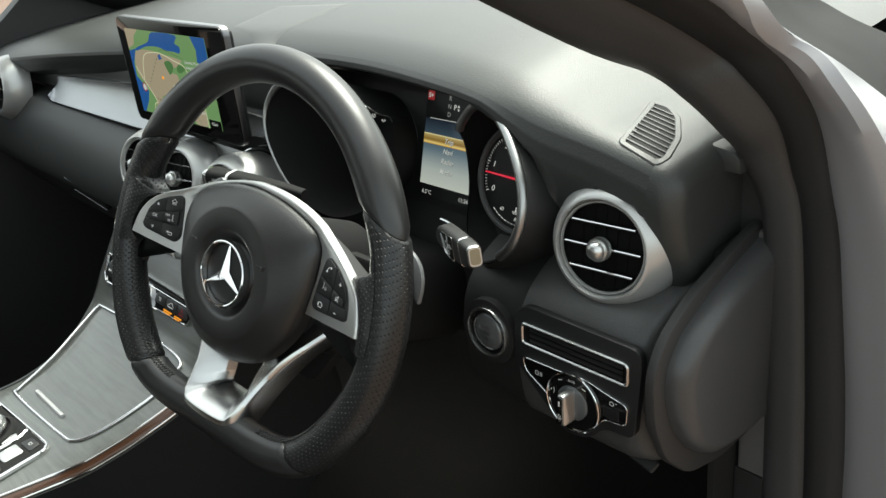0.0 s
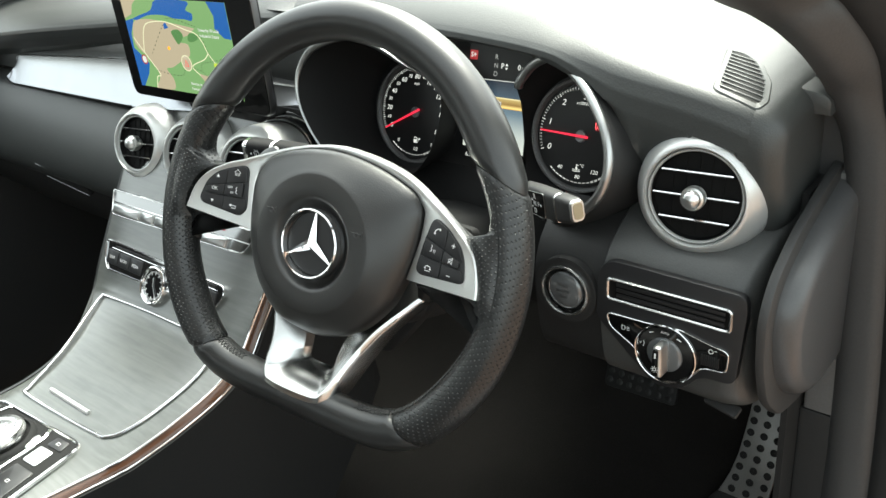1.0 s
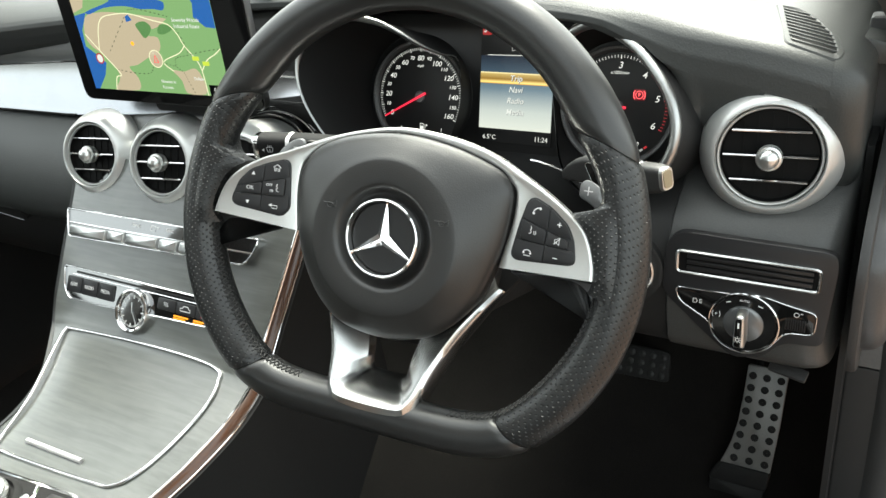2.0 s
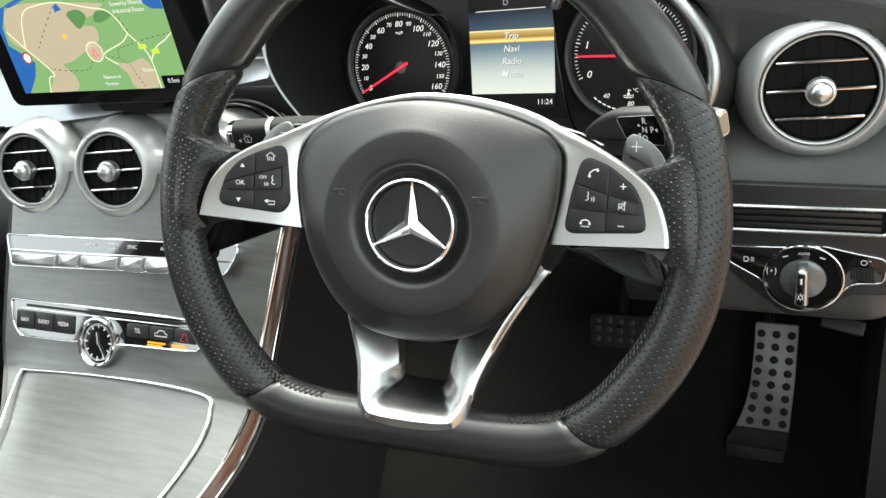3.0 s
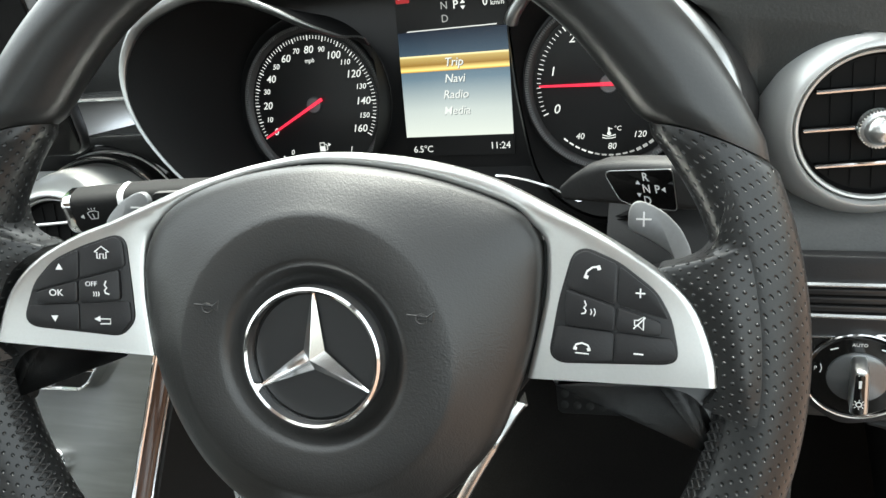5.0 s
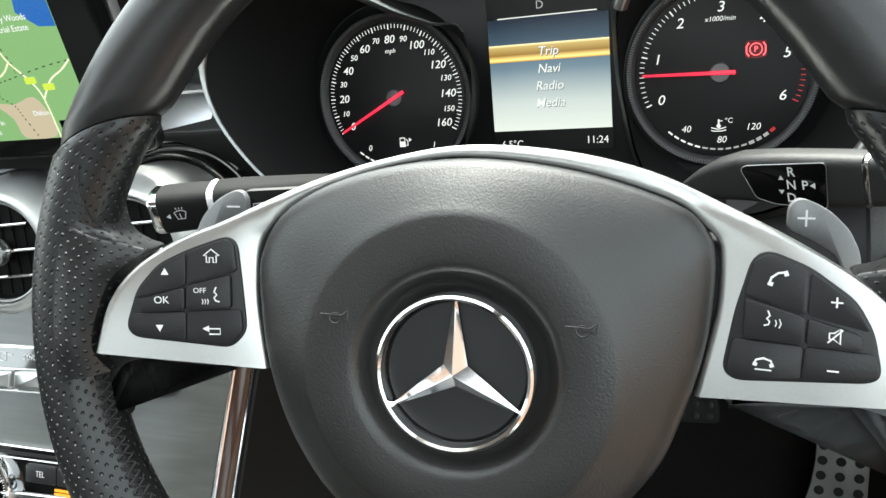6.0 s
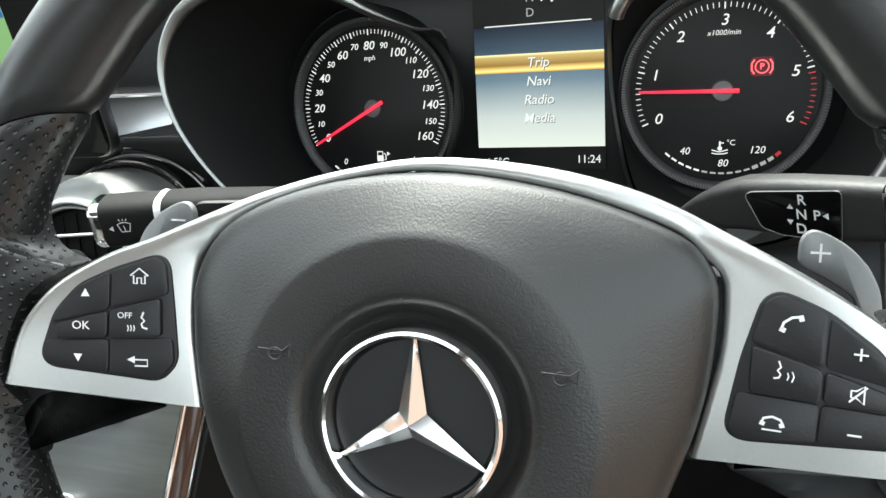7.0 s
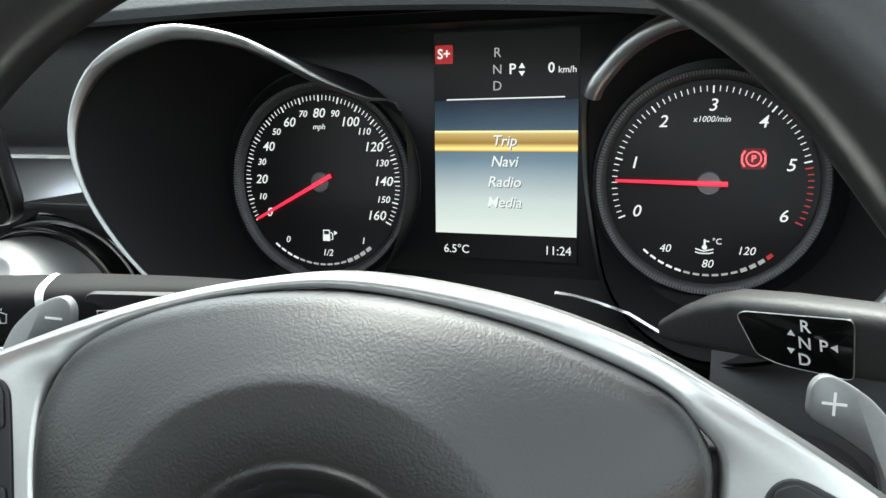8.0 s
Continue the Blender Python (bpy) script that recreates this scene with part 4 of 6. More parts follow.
for sx in (-1, 1):
    body = [(sx * x, y) for x, y in [(70, -9), (120, -10), (158, -7), (160, 12), (146, 24), (122, 35), (94, 46), (70, 54), (60, 20)]]
    part("spoke_body", block(rounded(body, 6), -52, -26, 3, lambda x, y: trim_z(x, y) * 0.7 + 14), M_BLACK, wheel, "black spoke back")
    foot = [(sx * x, y) for x, y in spline([(92, -6), (100, -10.5), (125, -11.5), (141, -13.5), (148, -18), (151.5, -26), (153, -36), (160, -37), (164, -18), (162, -4), (150, -2), (110, -3)], 4)]
    part("spoke_foot", block(foot if sx > 0 else foot[::-1], -32, -20, 5), M_LEATHER, wheel, "black leather under the spoke")
    # Leather drawn from the rim over the spoke's end; its upper edge rolls back round the thumb hole.
    edge = [(151, -13, -15), (155.2, -3.5, -9.6), (153.8, 8, -9), (147.2, 24.8, -10.2), (139.5, 33.6, -12.5), (133, 38.6, -17), (141, 40.6, -20), (148, 44, -20.5), (152.2, 50, -21), (154, 57.5, -22), (155.5, 67, -24)]
    turns_at = [-5.5, -1, 3, 9, 13, 16, 17, 18.5, 20.5, 23.5, 27]
    runs = spline([(*e, a) for e, a in zip(edge, turns_at)], 6, False)
    bm = bmesh.new()
    uvl = bm.loops.layers.uv.new("UVMap")
    rows, where = [], {}
    for x, y, z, a in runs:
        c, t = rim_at(a), (rim_at(a + 0.5) - rim_at(a)).normalized()
        out = Vector((t.y, -t.x, 0))
        w, d, inner = rim_size(a)
        u1 = radians(100)
        end = c + out * (w + 0.25) * math.cos(u1) + Vector((0, 0, (d + 0.25) * math.sin(u1)))
        start = Vector((x, y, z))
        row = [start + Vector((1.5, 0, -16)), start + Vector((0.2, 0, -3))]
        for k in range(13):
            s = k / 12
            q = start.lerp(end, s)
            r0 = (q - c).dot(out)
            skin = -22 + math.sqrt(max((d + 0.25) ** 2 - min(abs(r0), d) ** 2 * (d / w) ** 2, 0.0)) if abs(r0) < w else -99
            q.z = max(q.z + 3.2 * math.sin(math.pi * s), skin + 0.1 if k else q.z)
            row.append(q)
        for q in row:
            where[tuple(round(f, 4) for f in (sx * q.x, q.y, q.z))] = (radians(a) * 173.0, 17.0 * u1 + (q - end).length)
        rows.append([(sx * q.x, q.y, q.z) for q in row])
    face_grid(bm, rows)
    for f in bm.faces:
        for lp in f.loops:
            lp[uvl].uv = where[tuple(round(f2, 4) for f2 in lp.vert.co)] if tuple(round(f2, 4) for f2 in lp.vert.co) in where else (lp.vert.co.y, lp.vert.co.x)
    part("thumb_web", bm, M_PERF, wheel, "perforated leather web beside the spoke")


def clip(pts, a, b):
    """The part of a polygon on the left of the line a to b."""
    side = lambda p: (b[0] - a[0]) * (p[1] - a[1]) - (b[1] - a[1]) * (p[0] - a[0])
    out = []
    for p, q in zip(pts, pts[1:] + pts[:1]):
        sp, sq = side(p), side(q)
        if sp >= 0:
            out.append(p)
        if sp * sq < 0:
            t = sp / (sp - sq)
            out.append((p[0] + (q[0] - p[0]) * t, p[1] + (q[1] - p[1]) * t))
    return out


def tidy(pts):
    """Drops corners that nearly coincide or lie on a short edge."""
    out = []
    for p in pts:
        if not out or math.hypot(p[0] - out[-1][0], p[1] - out[-1][1]) > 3.5:
            out.append(p)
    if math.hypot(out[0][0] - out[-1][0], out[0][1] - out[-1][1]) < 3.5:
        out.pop()
    return out


KEYPADS = {1: [(92.4, 3), (96, 25), (100.8, 43.5), (106, 46.3), (119, 41.2), (133, 31), (138.6, 21), (141.6, 6.6), (138.4, 3.6), (96.6, -0.4)],
           -1: [(90.4, 6.5), (91.6, 25), (93, 42.5), (97.2, 45.4), (112.7, 40), (125, 34), (134, 23.8), (139.2, 8), (136, 3.6), (96.5, -0.6)]}
for sx in (-1, 1):
    def flip(pts):
        return [(sx * x, y) for x, y in (pts if sx > 0 else pts[::-1])]
    outline = KEYPADS[sx]
    base = part("key_surround", block(flip(rounded(outline, 4)), -3, 1.2, 0.3, trim_z), M_BUTTON, wheel, "black surround of the wheel keys")
    # The middle row is one raised tongue that narrows outwards; its neighbours curve round it.
    if sx > 0:
        low, high, mid, ends = ((90, 15.3), (145, 13.8)), ((90, 32.4), (145, 17.4)), ((117, -10), (119.6, 60)), (98.4, 135.2)
    else:
        low, high, mid, ends = ((85, 16.2), (145, 13.4)), ((85, 33.2), (145, 16.4)), ((114.8, -10), (112.4, 60)), (95.2, 132.4)
    inner = inset(outline, 0.8)
    for col in (clip(inner, *mid), clip(inner, mid[1], mid[0])):
        tongue = clip(clip(col, high[1], high[0]), low[0], low[1])
        tongue = clip(clip(tongue, (ends[0], 60), (ends[0], -10)), (ends[1], -10), (ends[1], 60))
        for i, rowkey in enumerate((clip(col, high[0], high[1]), tongue, clip(col, low[1], low[0]))):
            shape = rounded(inset(tidy(rowkey), 0.28 if i != 1 else 0.4), 1.8, 4)
            part("key", block(flip(shape), 0.5, 3.1 if i == 1 else 2.2, 0.4 if i == 1 else 0.3, trim_z), M_BUTTON, base)
    zi = 3.4
    nudge = 1.0 if sx < 0 else 0.0

    def mark(name, bm, x, y, k=0.72):
        """Prints a drawn mark centred at (x, y) on its key."""
        c = sum((v.co for v in bm.verts), Vector()) / len(bm.verts)
        for v in bm.verts:
            v.co.x, v.co.y = x + nudge + (v.co.x - c.x) * k * 0.82, y + (v.co.y - c.y) * k * 0.82
            v.co.z += trim_z(v.co.x, v.co.y)
        part(name, bm, M_ICON, base)

    def key_text(s, size, x, y):
        ob = text("key_lettering", s, size * 0.9, x + nudge, y, zi, M_ICON, base)
        for v in ob.data.vertices:
            v.co.z += mm(trim_z(v.co.x * 1000, 0))

    if sx < 0:
        for s, y in ((1, 32), (-1, 8)):
            mark("arrow_mark", patch(bmesh.new(), [(-125.5, y - 2 * s), (-120.5, y - 2 * s), (-123, y + 2.6 * s)], zi - 0.6), -122.6 if s > 0 else -125.6, 30.6 if s > 0 else 8.2)
        key_text("OK", 4.7, -124, 19.4)
        key_text("OFF", 3.3, -108.6, 23.4)
        bm = bmesh.new()
        ribbon(bm, [(-101, 36.5), (-101, 40), (-99.5, 40), (-103.5, 43.3), (-107.5, 40), (-106, 40), (-106, 36.5), (-104.5, 36.5), (-104.5, 39), (-102.6, 39), (-102.6, 36.5)], 0.6, zi - 0.6, True)
        mark("house_mark", bm, -103.8, 36.6, 0.95)
        bm = bmesh.new()
        ribbon(bm, [(-97.5, 25.5), (-98.5, 23), (-97.2, 21.5), (-98.6, 20), (-98, 18.5), (-96, 17.8)], 0.7, zi)
        mark("voice_mark", bm, -102.2, 21.4, 0.95)
        bm = bmesh.new()
        for k in range(3):
            ribbon(bm, [(-103 - 1.6 * k, 21.4), (-102.4 - 1.6 * k, 19.8), (-103 - 1.6 * k, 18.2)], 0.5, zi)
        mark("voice_mark", bm, -106.6, 19.0, 0.8)
        bm = bmesh.new()
        ribbon(bm, [(-104, 9), (-98, 9), (-98, 6), (-104, 6)], 0.7, zi - 0.6)
        patch(bm, [(-107.5, 9), (-104, 7.2), (-104, 10.8)], zi - 0.6)
        mark("return_mark", bm, -104.4, 6.9, 0.9)
    else:
        bm = bmesh.new()
        ribbon(bm, [(102.6, 34.6), (103.4, 37.6), (106.4, 40.0), (110, 40.6)], 1.0, zi - 0.6)
        ribbon(bm, [(102.0, 35.0), (104.2, 34.2)], 2.0, zi - 0.6)
        ribbon(bm, [(109.4, 41.2), (110.2, 38.8)], 2.0, zi - 0.6)
        mark("handset_mark", bm, 108.6, 37.2, 0.85)
        bm = bmesh.new()
        ribbon(bm, [(124.5, 30), (130.5, 30)], 0.9, zi - 0.6)
        ribbon(bm, [(127.5, 27), (127.5, 33)], 0.9, zi - 0.6)
        mark("plus_mark", bm, 126.8, 30.2)
        bm = bmesh.new()
        ribbon(bm, [(123.5, 7.2), (129.5, 7.2)], 0.9, zi - 0.6)
        mark("minus_mark", bm, 126.8, 7.0)
        bm = bmesh.new()
        ribbon(bm, [(102, 25.5), (103, 23), (101.7, 21.5), (103, 20), (102.4, 18.5), (100.4, 18)], 0.7, zi)
        ribbon(bm, [(105.5, 21), (106.1, 19.4), (105.5, 17.8)], 0.5, zi)
        ribbon(bm, [(107.3, 21.6), (108.1, 19.4), (107.3, 17.2)], 0.5, zi)
        mark("voice_mark", bm, 107.8, 22.2, 0.85)
        bm = bmesh.new()
        ribbon(bm, [(124, 18.5), (126, 18.5), (129, 16), (129, 24), (126, 21.5), (124, 21.5)], 0.7, zi, True)
        ribbon(bm, [(123.4, 16.4), (130, 23.5)], 0.7, zi)
        mark("mute_mark", bm, 126.6, 19.0, 0.8)
        bm = bmesh.new()
        ribbon(bm, [(99.5, 7), (100.5, 9.5), (104, 10.6), (107.5, 9.5), (108.5, 7)], 1.0, zi - 0.6)
        ribbon(bm, [(99.0, 7.4), (101.0, 6.8)], 1.8, zi - 0.6)
        ribbon(bm, [(107.0, 6.8), (109.0, 7.4)], 1.8, zi - 0.6)
        ribbon(bm, [(100, 4.4), (108, 4.4)], 0.7, zi - 0.6)
        mark("handset_mark", bm, 105.6, 6.9, 0.8)

# Lower spoke: a silver bowl with an open slot; its legs sweep back behind the cover as they rise.
def leg_row(half):
    """A row from the top of one leg through the chin to the top of the other."""
    pts = [(-x, y, z) for x, y, z in half] + [(x, y, z) for x, y, z in half[-2::-1]]
    return spline(pts, 6, False)


BACK = [(74, -37, -95), (69, -45, -88), (58, -67, -68), (48, -95, -52), (37, -123, -44), (31, -136, -40), (24, -140, -38), (0, -141, -38)]
FLANK = [(79, -34, -66), (73.5, -41.5, -61), (58.5, -66.5, -41), (44.5, -96.5, -28), (39, -119, -18), (36.5, -135, -15), (28, -143.5, -14), (0, -144.5, -14)]
CHIN = [(78, -33, -64), (72.5, -40.5, -58.5), (57.5, -65.5, -38.5), (43.5, -95.5, -25), (38, -118, -14), (35, -132, -10.5), (27, -141, -8.5), (0, -142, -8)]
RIDGE = [(75, -32, -62.5), (69.5, -39.5, -57), (54.5, -64, -36.5), (40.5, -94, -23.5), (35, -115, -12), (31.5, -122, -8), (25, -126.5, -6), (0, -127.5, -5)]
LIP = [(73, -31, -64), (67.5, -38.5, -58.5), (52.5, -63, -38), (39, -93, -25), (33.5, -113.5, -13.5), (30, -120.5, -9.5), (24, -124.8, -7.5), (0, -125.6, -6.5)]
SLOT = [(60, -14, -78), (42, -38, -64), (29, -60, -52), (20.5, -88, -43), (18, -105, -39), (16.5, -110.5, -37), (13, -112.5, -36), (0, -113, -36)]
bm = bmesh.new()
face_grid(bm, [leg_row(h) for h in (BACK, FLANK, CHIN, RIDGE, LIP, SLOT, [(x * 0.97, y + 1, z - 12) for x, y, z in SLOT])])
part("lower_spoke", bm, M_POLISH, wheel, "satin silver lower spoke")
web = rounded([(-88, -16), (-58, -58), (-30, -104), (30, -104), (58, -58), (88, -16), (92, 30), (-92, 30)], 8)
part("spoke_back", block(web, -118, -106, 3), M_DEEP, wheel, "dull black carrier behind the spokes")
part("column_boss", lathe([(0.2, -30), (62, -34), (66, -60), (52, -95), (48, -150)], 40), M_DEEP, wheel, "black hub behind the airbag cover")
for sx in (-1, 1):
    pts = [(sx * x, y) for x, y in [(121, 46), (121.2, 56), (125, 59.6), (131, 57.6), (138, 53.5), (144.8, 46.5), (149, 38), (150.5, 28), (150, 16), (144, 22), (140.5, 35.5), (130, 42)]]
    bm = block(rounded(pts, 3), -2.5, 1.5, 1.0)
    at = Matrix.Translation((0, 0, mm(-84)))
    paddle = part("shift_paddle", bm, M_GREYPRINT, wheel, "satin grey shift paddle", at=at)
    bm = bmesh.new()
    cx, cy = sx * 128, 51
    ribbon(bm, [(cx - 3.4, cy), (cx + 3.4, cy)], 0.8, 1.8)
    if sx > 0:
        ribbon(bm, [(cx, cy - 3.4), (cx, cy + 3.4)], 0.8, 1.85)
    part("paddle_sign", bm, M_ICON, paddle)

# ---- instrument cluster ----
CLUSTER = leaning(-0.033, 0.302, 0.613, 17)
cluster = thing("instrument_cluster", CLUSTER, "black twin-dial instrument cluster with a lit menu display", "instrument cluster")
part("cluster_face", block(rect(-205, -98, 172, 92, 20), -8, -1.5, 1), M_DIAL, cluster, "black cluster face")


def dial(cx, cy, name, label, k):
    d = part(name, lathe([(0.2, 0), (53 * k, 0)], 64, cx, cy), M_DIAL, cluster, label)
    prof = [(r * k, z) for r, z in ((58.8, -1), (58.8, 2.6), (58, 3.6), (56, 3.2), (54.4, 1.4), (53, -1))]
    part("bezel", lathe(prof, 96, cx, cy), M_BEZEL, d, "dark knurled dial bezel")
    bm = bmesh.new()
    for i in range(220):
        a = 2 * math.pi * i / 220
        p = Vector((cx + 57.0 * k * math.cos(a), cy + 57.0 * k * math.sin(a)))
        t = Vector((math.cos(a), math.sin(a)))
        ribbon(bm, [p - t * 1.2, p + t * 1.2], 0.55, 4.0, h=0.9)
    part("knurling", bm, M_KNURL, d, "grey knurled edge")
    return d


def polar(cx, cy, r, a):
    return (cx + r * math.cos(radians(a)), cy + r * math.sin(radians(a)))


def marks(cx, cy, a0, a1, count, every, r0, r1, mat, parent, name="scale", w=(0.42, 0.75)):
    bm = bmesh.new()
    for k in range(count + 1):
        a = a0 + (a1 - a0) * k / count
        long = k % every == 0
        ribbon(bm, [polar(cx, cy, r0 - (0.9 if long else 0), a), polar(cx, cy, r1, a)], w[1] if long else w[0], 0.6)
    part(name, bm, mat, parent)


def pointer(cx, cy, a, r, parent):
    d, s = Vector((math.cos(radians(a)), math.sin(radians(a)))), Vector((-math.sin(radians(a)), math.cos(radians(a))))
    c = Vector((cx, cy))
    pts = [c - d * 9 + s * 1.3, c - d * 9 - s * 1.3, c + d * r - s * 0.7, c + d * r + s * 0.7]
    part("pointer", block([tuple(p) for p in pts], 2.2, 3.2, 0.3), M_RED, parent, "red lit pointer")
    part("pointer_hub", lathe([(0.2, 1.8), (5.6, 1.7), (6.2, 0.8), (6.2, 0)], 32, cx, cy), M_GREYPRINT, parent, "grey pointer hub")


SX, TX, DY = -113.0, 107.0, -3.0
speedo = dial(SX, DY, "speedometer", "black speedometer dial with white figures", 1.0)
S0, S1 = 208.0, -28.0
marks(SX, DY, S0, S1, 80, 5, 48.2, 51.0, M_LIT, speedo)
for v in range(0, 170, 10):
    x, y = polar(SX, DY, 40.4 if v % 20 == 0 else 41.4, S0 + (S1 - S0) * v / 160)
    big = v % 20 == 0
    text("numeral", str(v), 7.6 if big else 5.4, x, y, 0.6, M_LIT, speedo, 0.2, bold=0.03, width=1.06)
text("unit_lettering", "mph", 4.6, SX, DY + 32.6, 0.6, M_LIT, speedo, 0.2)
pointer(SX, DY, S0, 49.0, speedo)
for k in range(15):
    a = 232 + 76 * k / 14
    bm = bmesh.new()
    ribbon(bm, [polar(SX, DY, 49.4, a - 2), polar(SX, DY, 49.4, a + 2)], 1.1 if k < 11 else 2.2, 0.6)
    part("fuel_segment", bm, M_LIT if k < 4 else M_DIM, speedo)
for s, x, y in (("0", -23.4, -35.2), ("1", 27, -34.2), ("1/2", 3.4, -42.2)):
    text("fuel_lettering", s, 5.6, SX + x, DY + y, 0.6, M_LIT, speedo, 0.2)
bm = bmesh.new()
patch(bm, [(SX + 0.6, DY - 35), (SX + 5.2, DY - 35), (SX + 5.2, DY - 31.6), (SX + 0.6, DY - 31.6)], 0.6)
ribbon(bm, [(SX + 1.0, DY - 31.4), (SX + 1.0, DY - 28.6), (SX + 4.8, DY - 28.6), (SX + 4.8, DY - 31.4)], 0.8, 0.6, True)
ribbon(bm, [(SX + 5.6, DY - 29.6), (SX + 7.0, DY - 30.6), (SX + 7.0, DY - 34), (SX + 5.8, DY - 34)], 0.6, 0.6)
patch(bm, [(SX + 8.0, DY - 28.6), (SX + 8.0, DY - 31.4), (SX + 10.2, DY - 30)], 0.6)
part("fuel_mark", bm, M_LIT, speedo)

TY = 0.3
tacho = dial(TX, TY, "rev_counter", "black rev counter dial with white figures", 0.97)
T0, T1 = 203.0, -24.0
step = (T1 - T0) / 6
marks(TX, TY, T0, T0 + step * 5, 50, 10, 45.8, 48.6, M_LIT, tacho)
marks(TX, TY, T0 + step * 5.1, T1, 9, 9, 45.8, 48.6, M_REDDIM, tacho, "red_zone", (0.5, 0.7))
for v in range(7):
    x, y = polar(TX, TY, 38.8, T0 + step * v)
    text("numeral", str(v), 8.6, x, y, 0.6, M_LIT, tacho, 0.2, bold=0.03, width=1.06)
text("unit_lettering", "x1000/min", 4.2, TX, TY + 32.0, 0.6, M_LIT, tacho, 0.2)
pointer(TX, TY, 179.0, 46.5, tacho)
for k in range(15):
    a = 230 + 80 * k / 14
    bm = bmesh.new()
    ribbon(bm, [polar(TX, TY, 47.0, a - 2), polar(TX, TY, 47.0, a + 2)], 1.1 if k < 11 else 2.0, 0.6)
    part("coolant_segment", bm, M_LIT if k < 5 else (M_REDDIM if k == 14 else M_DIM), tacho)
for s, x, y in (("40", -20.6, -34), ("120", 19, -33.8), ("80", 0.6, -41.2)):
    text("coolant_lettering", s, 5.8, TX + x, TY + y, 0.6, M_LIT, tacho, 0.2)
text("coolant_lettering", "\u00b0C", 4.4, TX + 5, TY - 29.5, 0.6, M_LIT, tacho)
bm = bmesh.new()
ribbon(bm, [(TX - 1, TY - 28.5), (TX - 1, TY - 32.5)], 1.0, 0.6)
patch(bm, circle(TX - 1, TY - 32.6, 1.3, 12), 0.6)
for k in (0, 1):
    ribbon(bm, [(TX - 5.5, TY - 33.4 - 1.7 * k), (TX - 3.6, TY - 34.0 - 1.7 * k), (TX - 1.4, TY - 34.6 - 1.2 * k), (TX + 1.2, TY - 34.0 - 1.7 * k), (TX + 3.4, TY - 33.4 - 1.7 * k)], 0.6, 0.6)
ribbon(bm, [(TX - 1, TY - 29.5), (TX + 1.2, TY - 29.5)], 0.6, 0.6)
part("coolant_mark", bm, M_LIT, tacho)
bm = bmesh.new()
bx, by = TX + 20.5, TY + 12.5
ribbon(bm, circle(bx, by, 3.5, 24), 0.7, 0.6, True)
for s in (-1, 1):
    ribbon(bm, [(bx + s * 4.0, by + 3.9), (bx + s * 5.4, by + 1.8), (bx + s * 5.4, by - 1.8), (bx + s * 4.0, by - 3.9)], 0.9, 0.6)
part("warning_glow", block(rect(bx - 6.2, by - 5.2, bx + 6.2, by + 5.2, 2.5), 0.05, 0.3), glow("dark_red_glow", (0.5, 0.005, 0.03), 0.045), tacho, "dark red lit ground of the warning")
brake = part("brake_warning", bm, M_WARN, tacho, "red lit parking brake warning")
text("warning_lettering", "P", 4.6, bx, by, 0.6, M_WARN, tacho, bold=0.1)

display = part("menu_display", block(rect(-40.5, -44, 40.5, 80), -1.0, 0.2), M_DIAL, cluster, "black display")
part("menu_panel", block(rect(-40.2, -30.0, 40.2, 43.4), 0.0, 0.5), M_MENU, display, "blue-grey lit menu", smooth=False)
part("menu_bar", block(rect(-40.2, 15.8, 40.2, 27.0), 0.3, 0.8), M_GOLD, display, "gold lit menu bar", smooth=False)
for s, y in (("Trip", 21.4), ("Navi", 10.1), ("Radio", -1.0), ("Media", -12.2)):
    text("menu_lettering", s, 8.2, 0, y, 1.1, M_LIT, display, 0.2, bold=0.05)
    text("menu_shadow", s, 8.2, 0.4, y - 0.5, 0.95, M_MENUSHADE, display, 0.2)
text("menu_lettering", "6.5\u00b0C", 6.6, -27.8, -39.1, 0.7, M_LIT, display)
text("menu_lettering", "11:24", 6.8, 30.2, -37.9, 0.7, M_LIT, display)
for s, y in (("R", 68.3), ("N", 59.4), ("D", 50.7)):
    text("gear_lettering", s, 7.2, -4.0, y, 0.7, M_DIM, display)
text("gear_lettering", "P", 7.8, 4.4, 59.4, 0.7, M_LIT, display, bold=0.1)
bm = bmesh.new()
patch(bm, [(7.8, 60.0), (11.4, 60.0), (9.6, 62.8)], 0.7)
patch(bm, [(7.8, 58.4), (11.4, 58.4), (9.6, 55.8)], 0.7)
part("gear_arrows", bm, M_LIT, display)
text("speed_lettering", "0", 7.4, 25.6, 59.6, 0.7, M_LIT, display, bold=0.1)
text("speed_lettering", "km/h", 4.9, 34.2, 58.6, 0.7, M_LIT, display)
part("mode_tile", block(rect(-39.6, 63.4, -29.4, 73.4, 1), 0.1, 0.6), glow("dark_red_tile", (0.36, 0.02, 0.025), 0.22), display, "dark red lit drive mode tile")
text("mode_lettering", "S+", 7.4, -34.4, 68.4, 0.9, M_LIT, display, bold=0.12)
bm = bmesh.new()
ribbon(bm, [(-33, 43.9), (33, 44.6)], 0.7, 0.7)
part("display_line", bm, M_LIT, display)

# Hooded tubes round the dials, with satin rims.
LRIM = [(-160, -41, 106), (-181, -4, 116), (-187, 30, 118), (-177, 58, 114), (-157, 74, 105), (-139, 79, 96), (-115, 75, 85), (-96, 66, 76), (-76, 54, 67), (-57, 45, 58), (-40, 38, 50), (-40, -10, 46), (-58, -58, 56), (-95, -78, 76), (-133, -66, 94)]
lrim = spline(LRIM, 5)
base = []
for x, y, z in lrim:
    a = math.atan2(y - 2, x + 112)
    base.append((-114 + 64 * math.cos(a), -1 + 64 * math.sin(a), -1))
bm = bmesh.new()
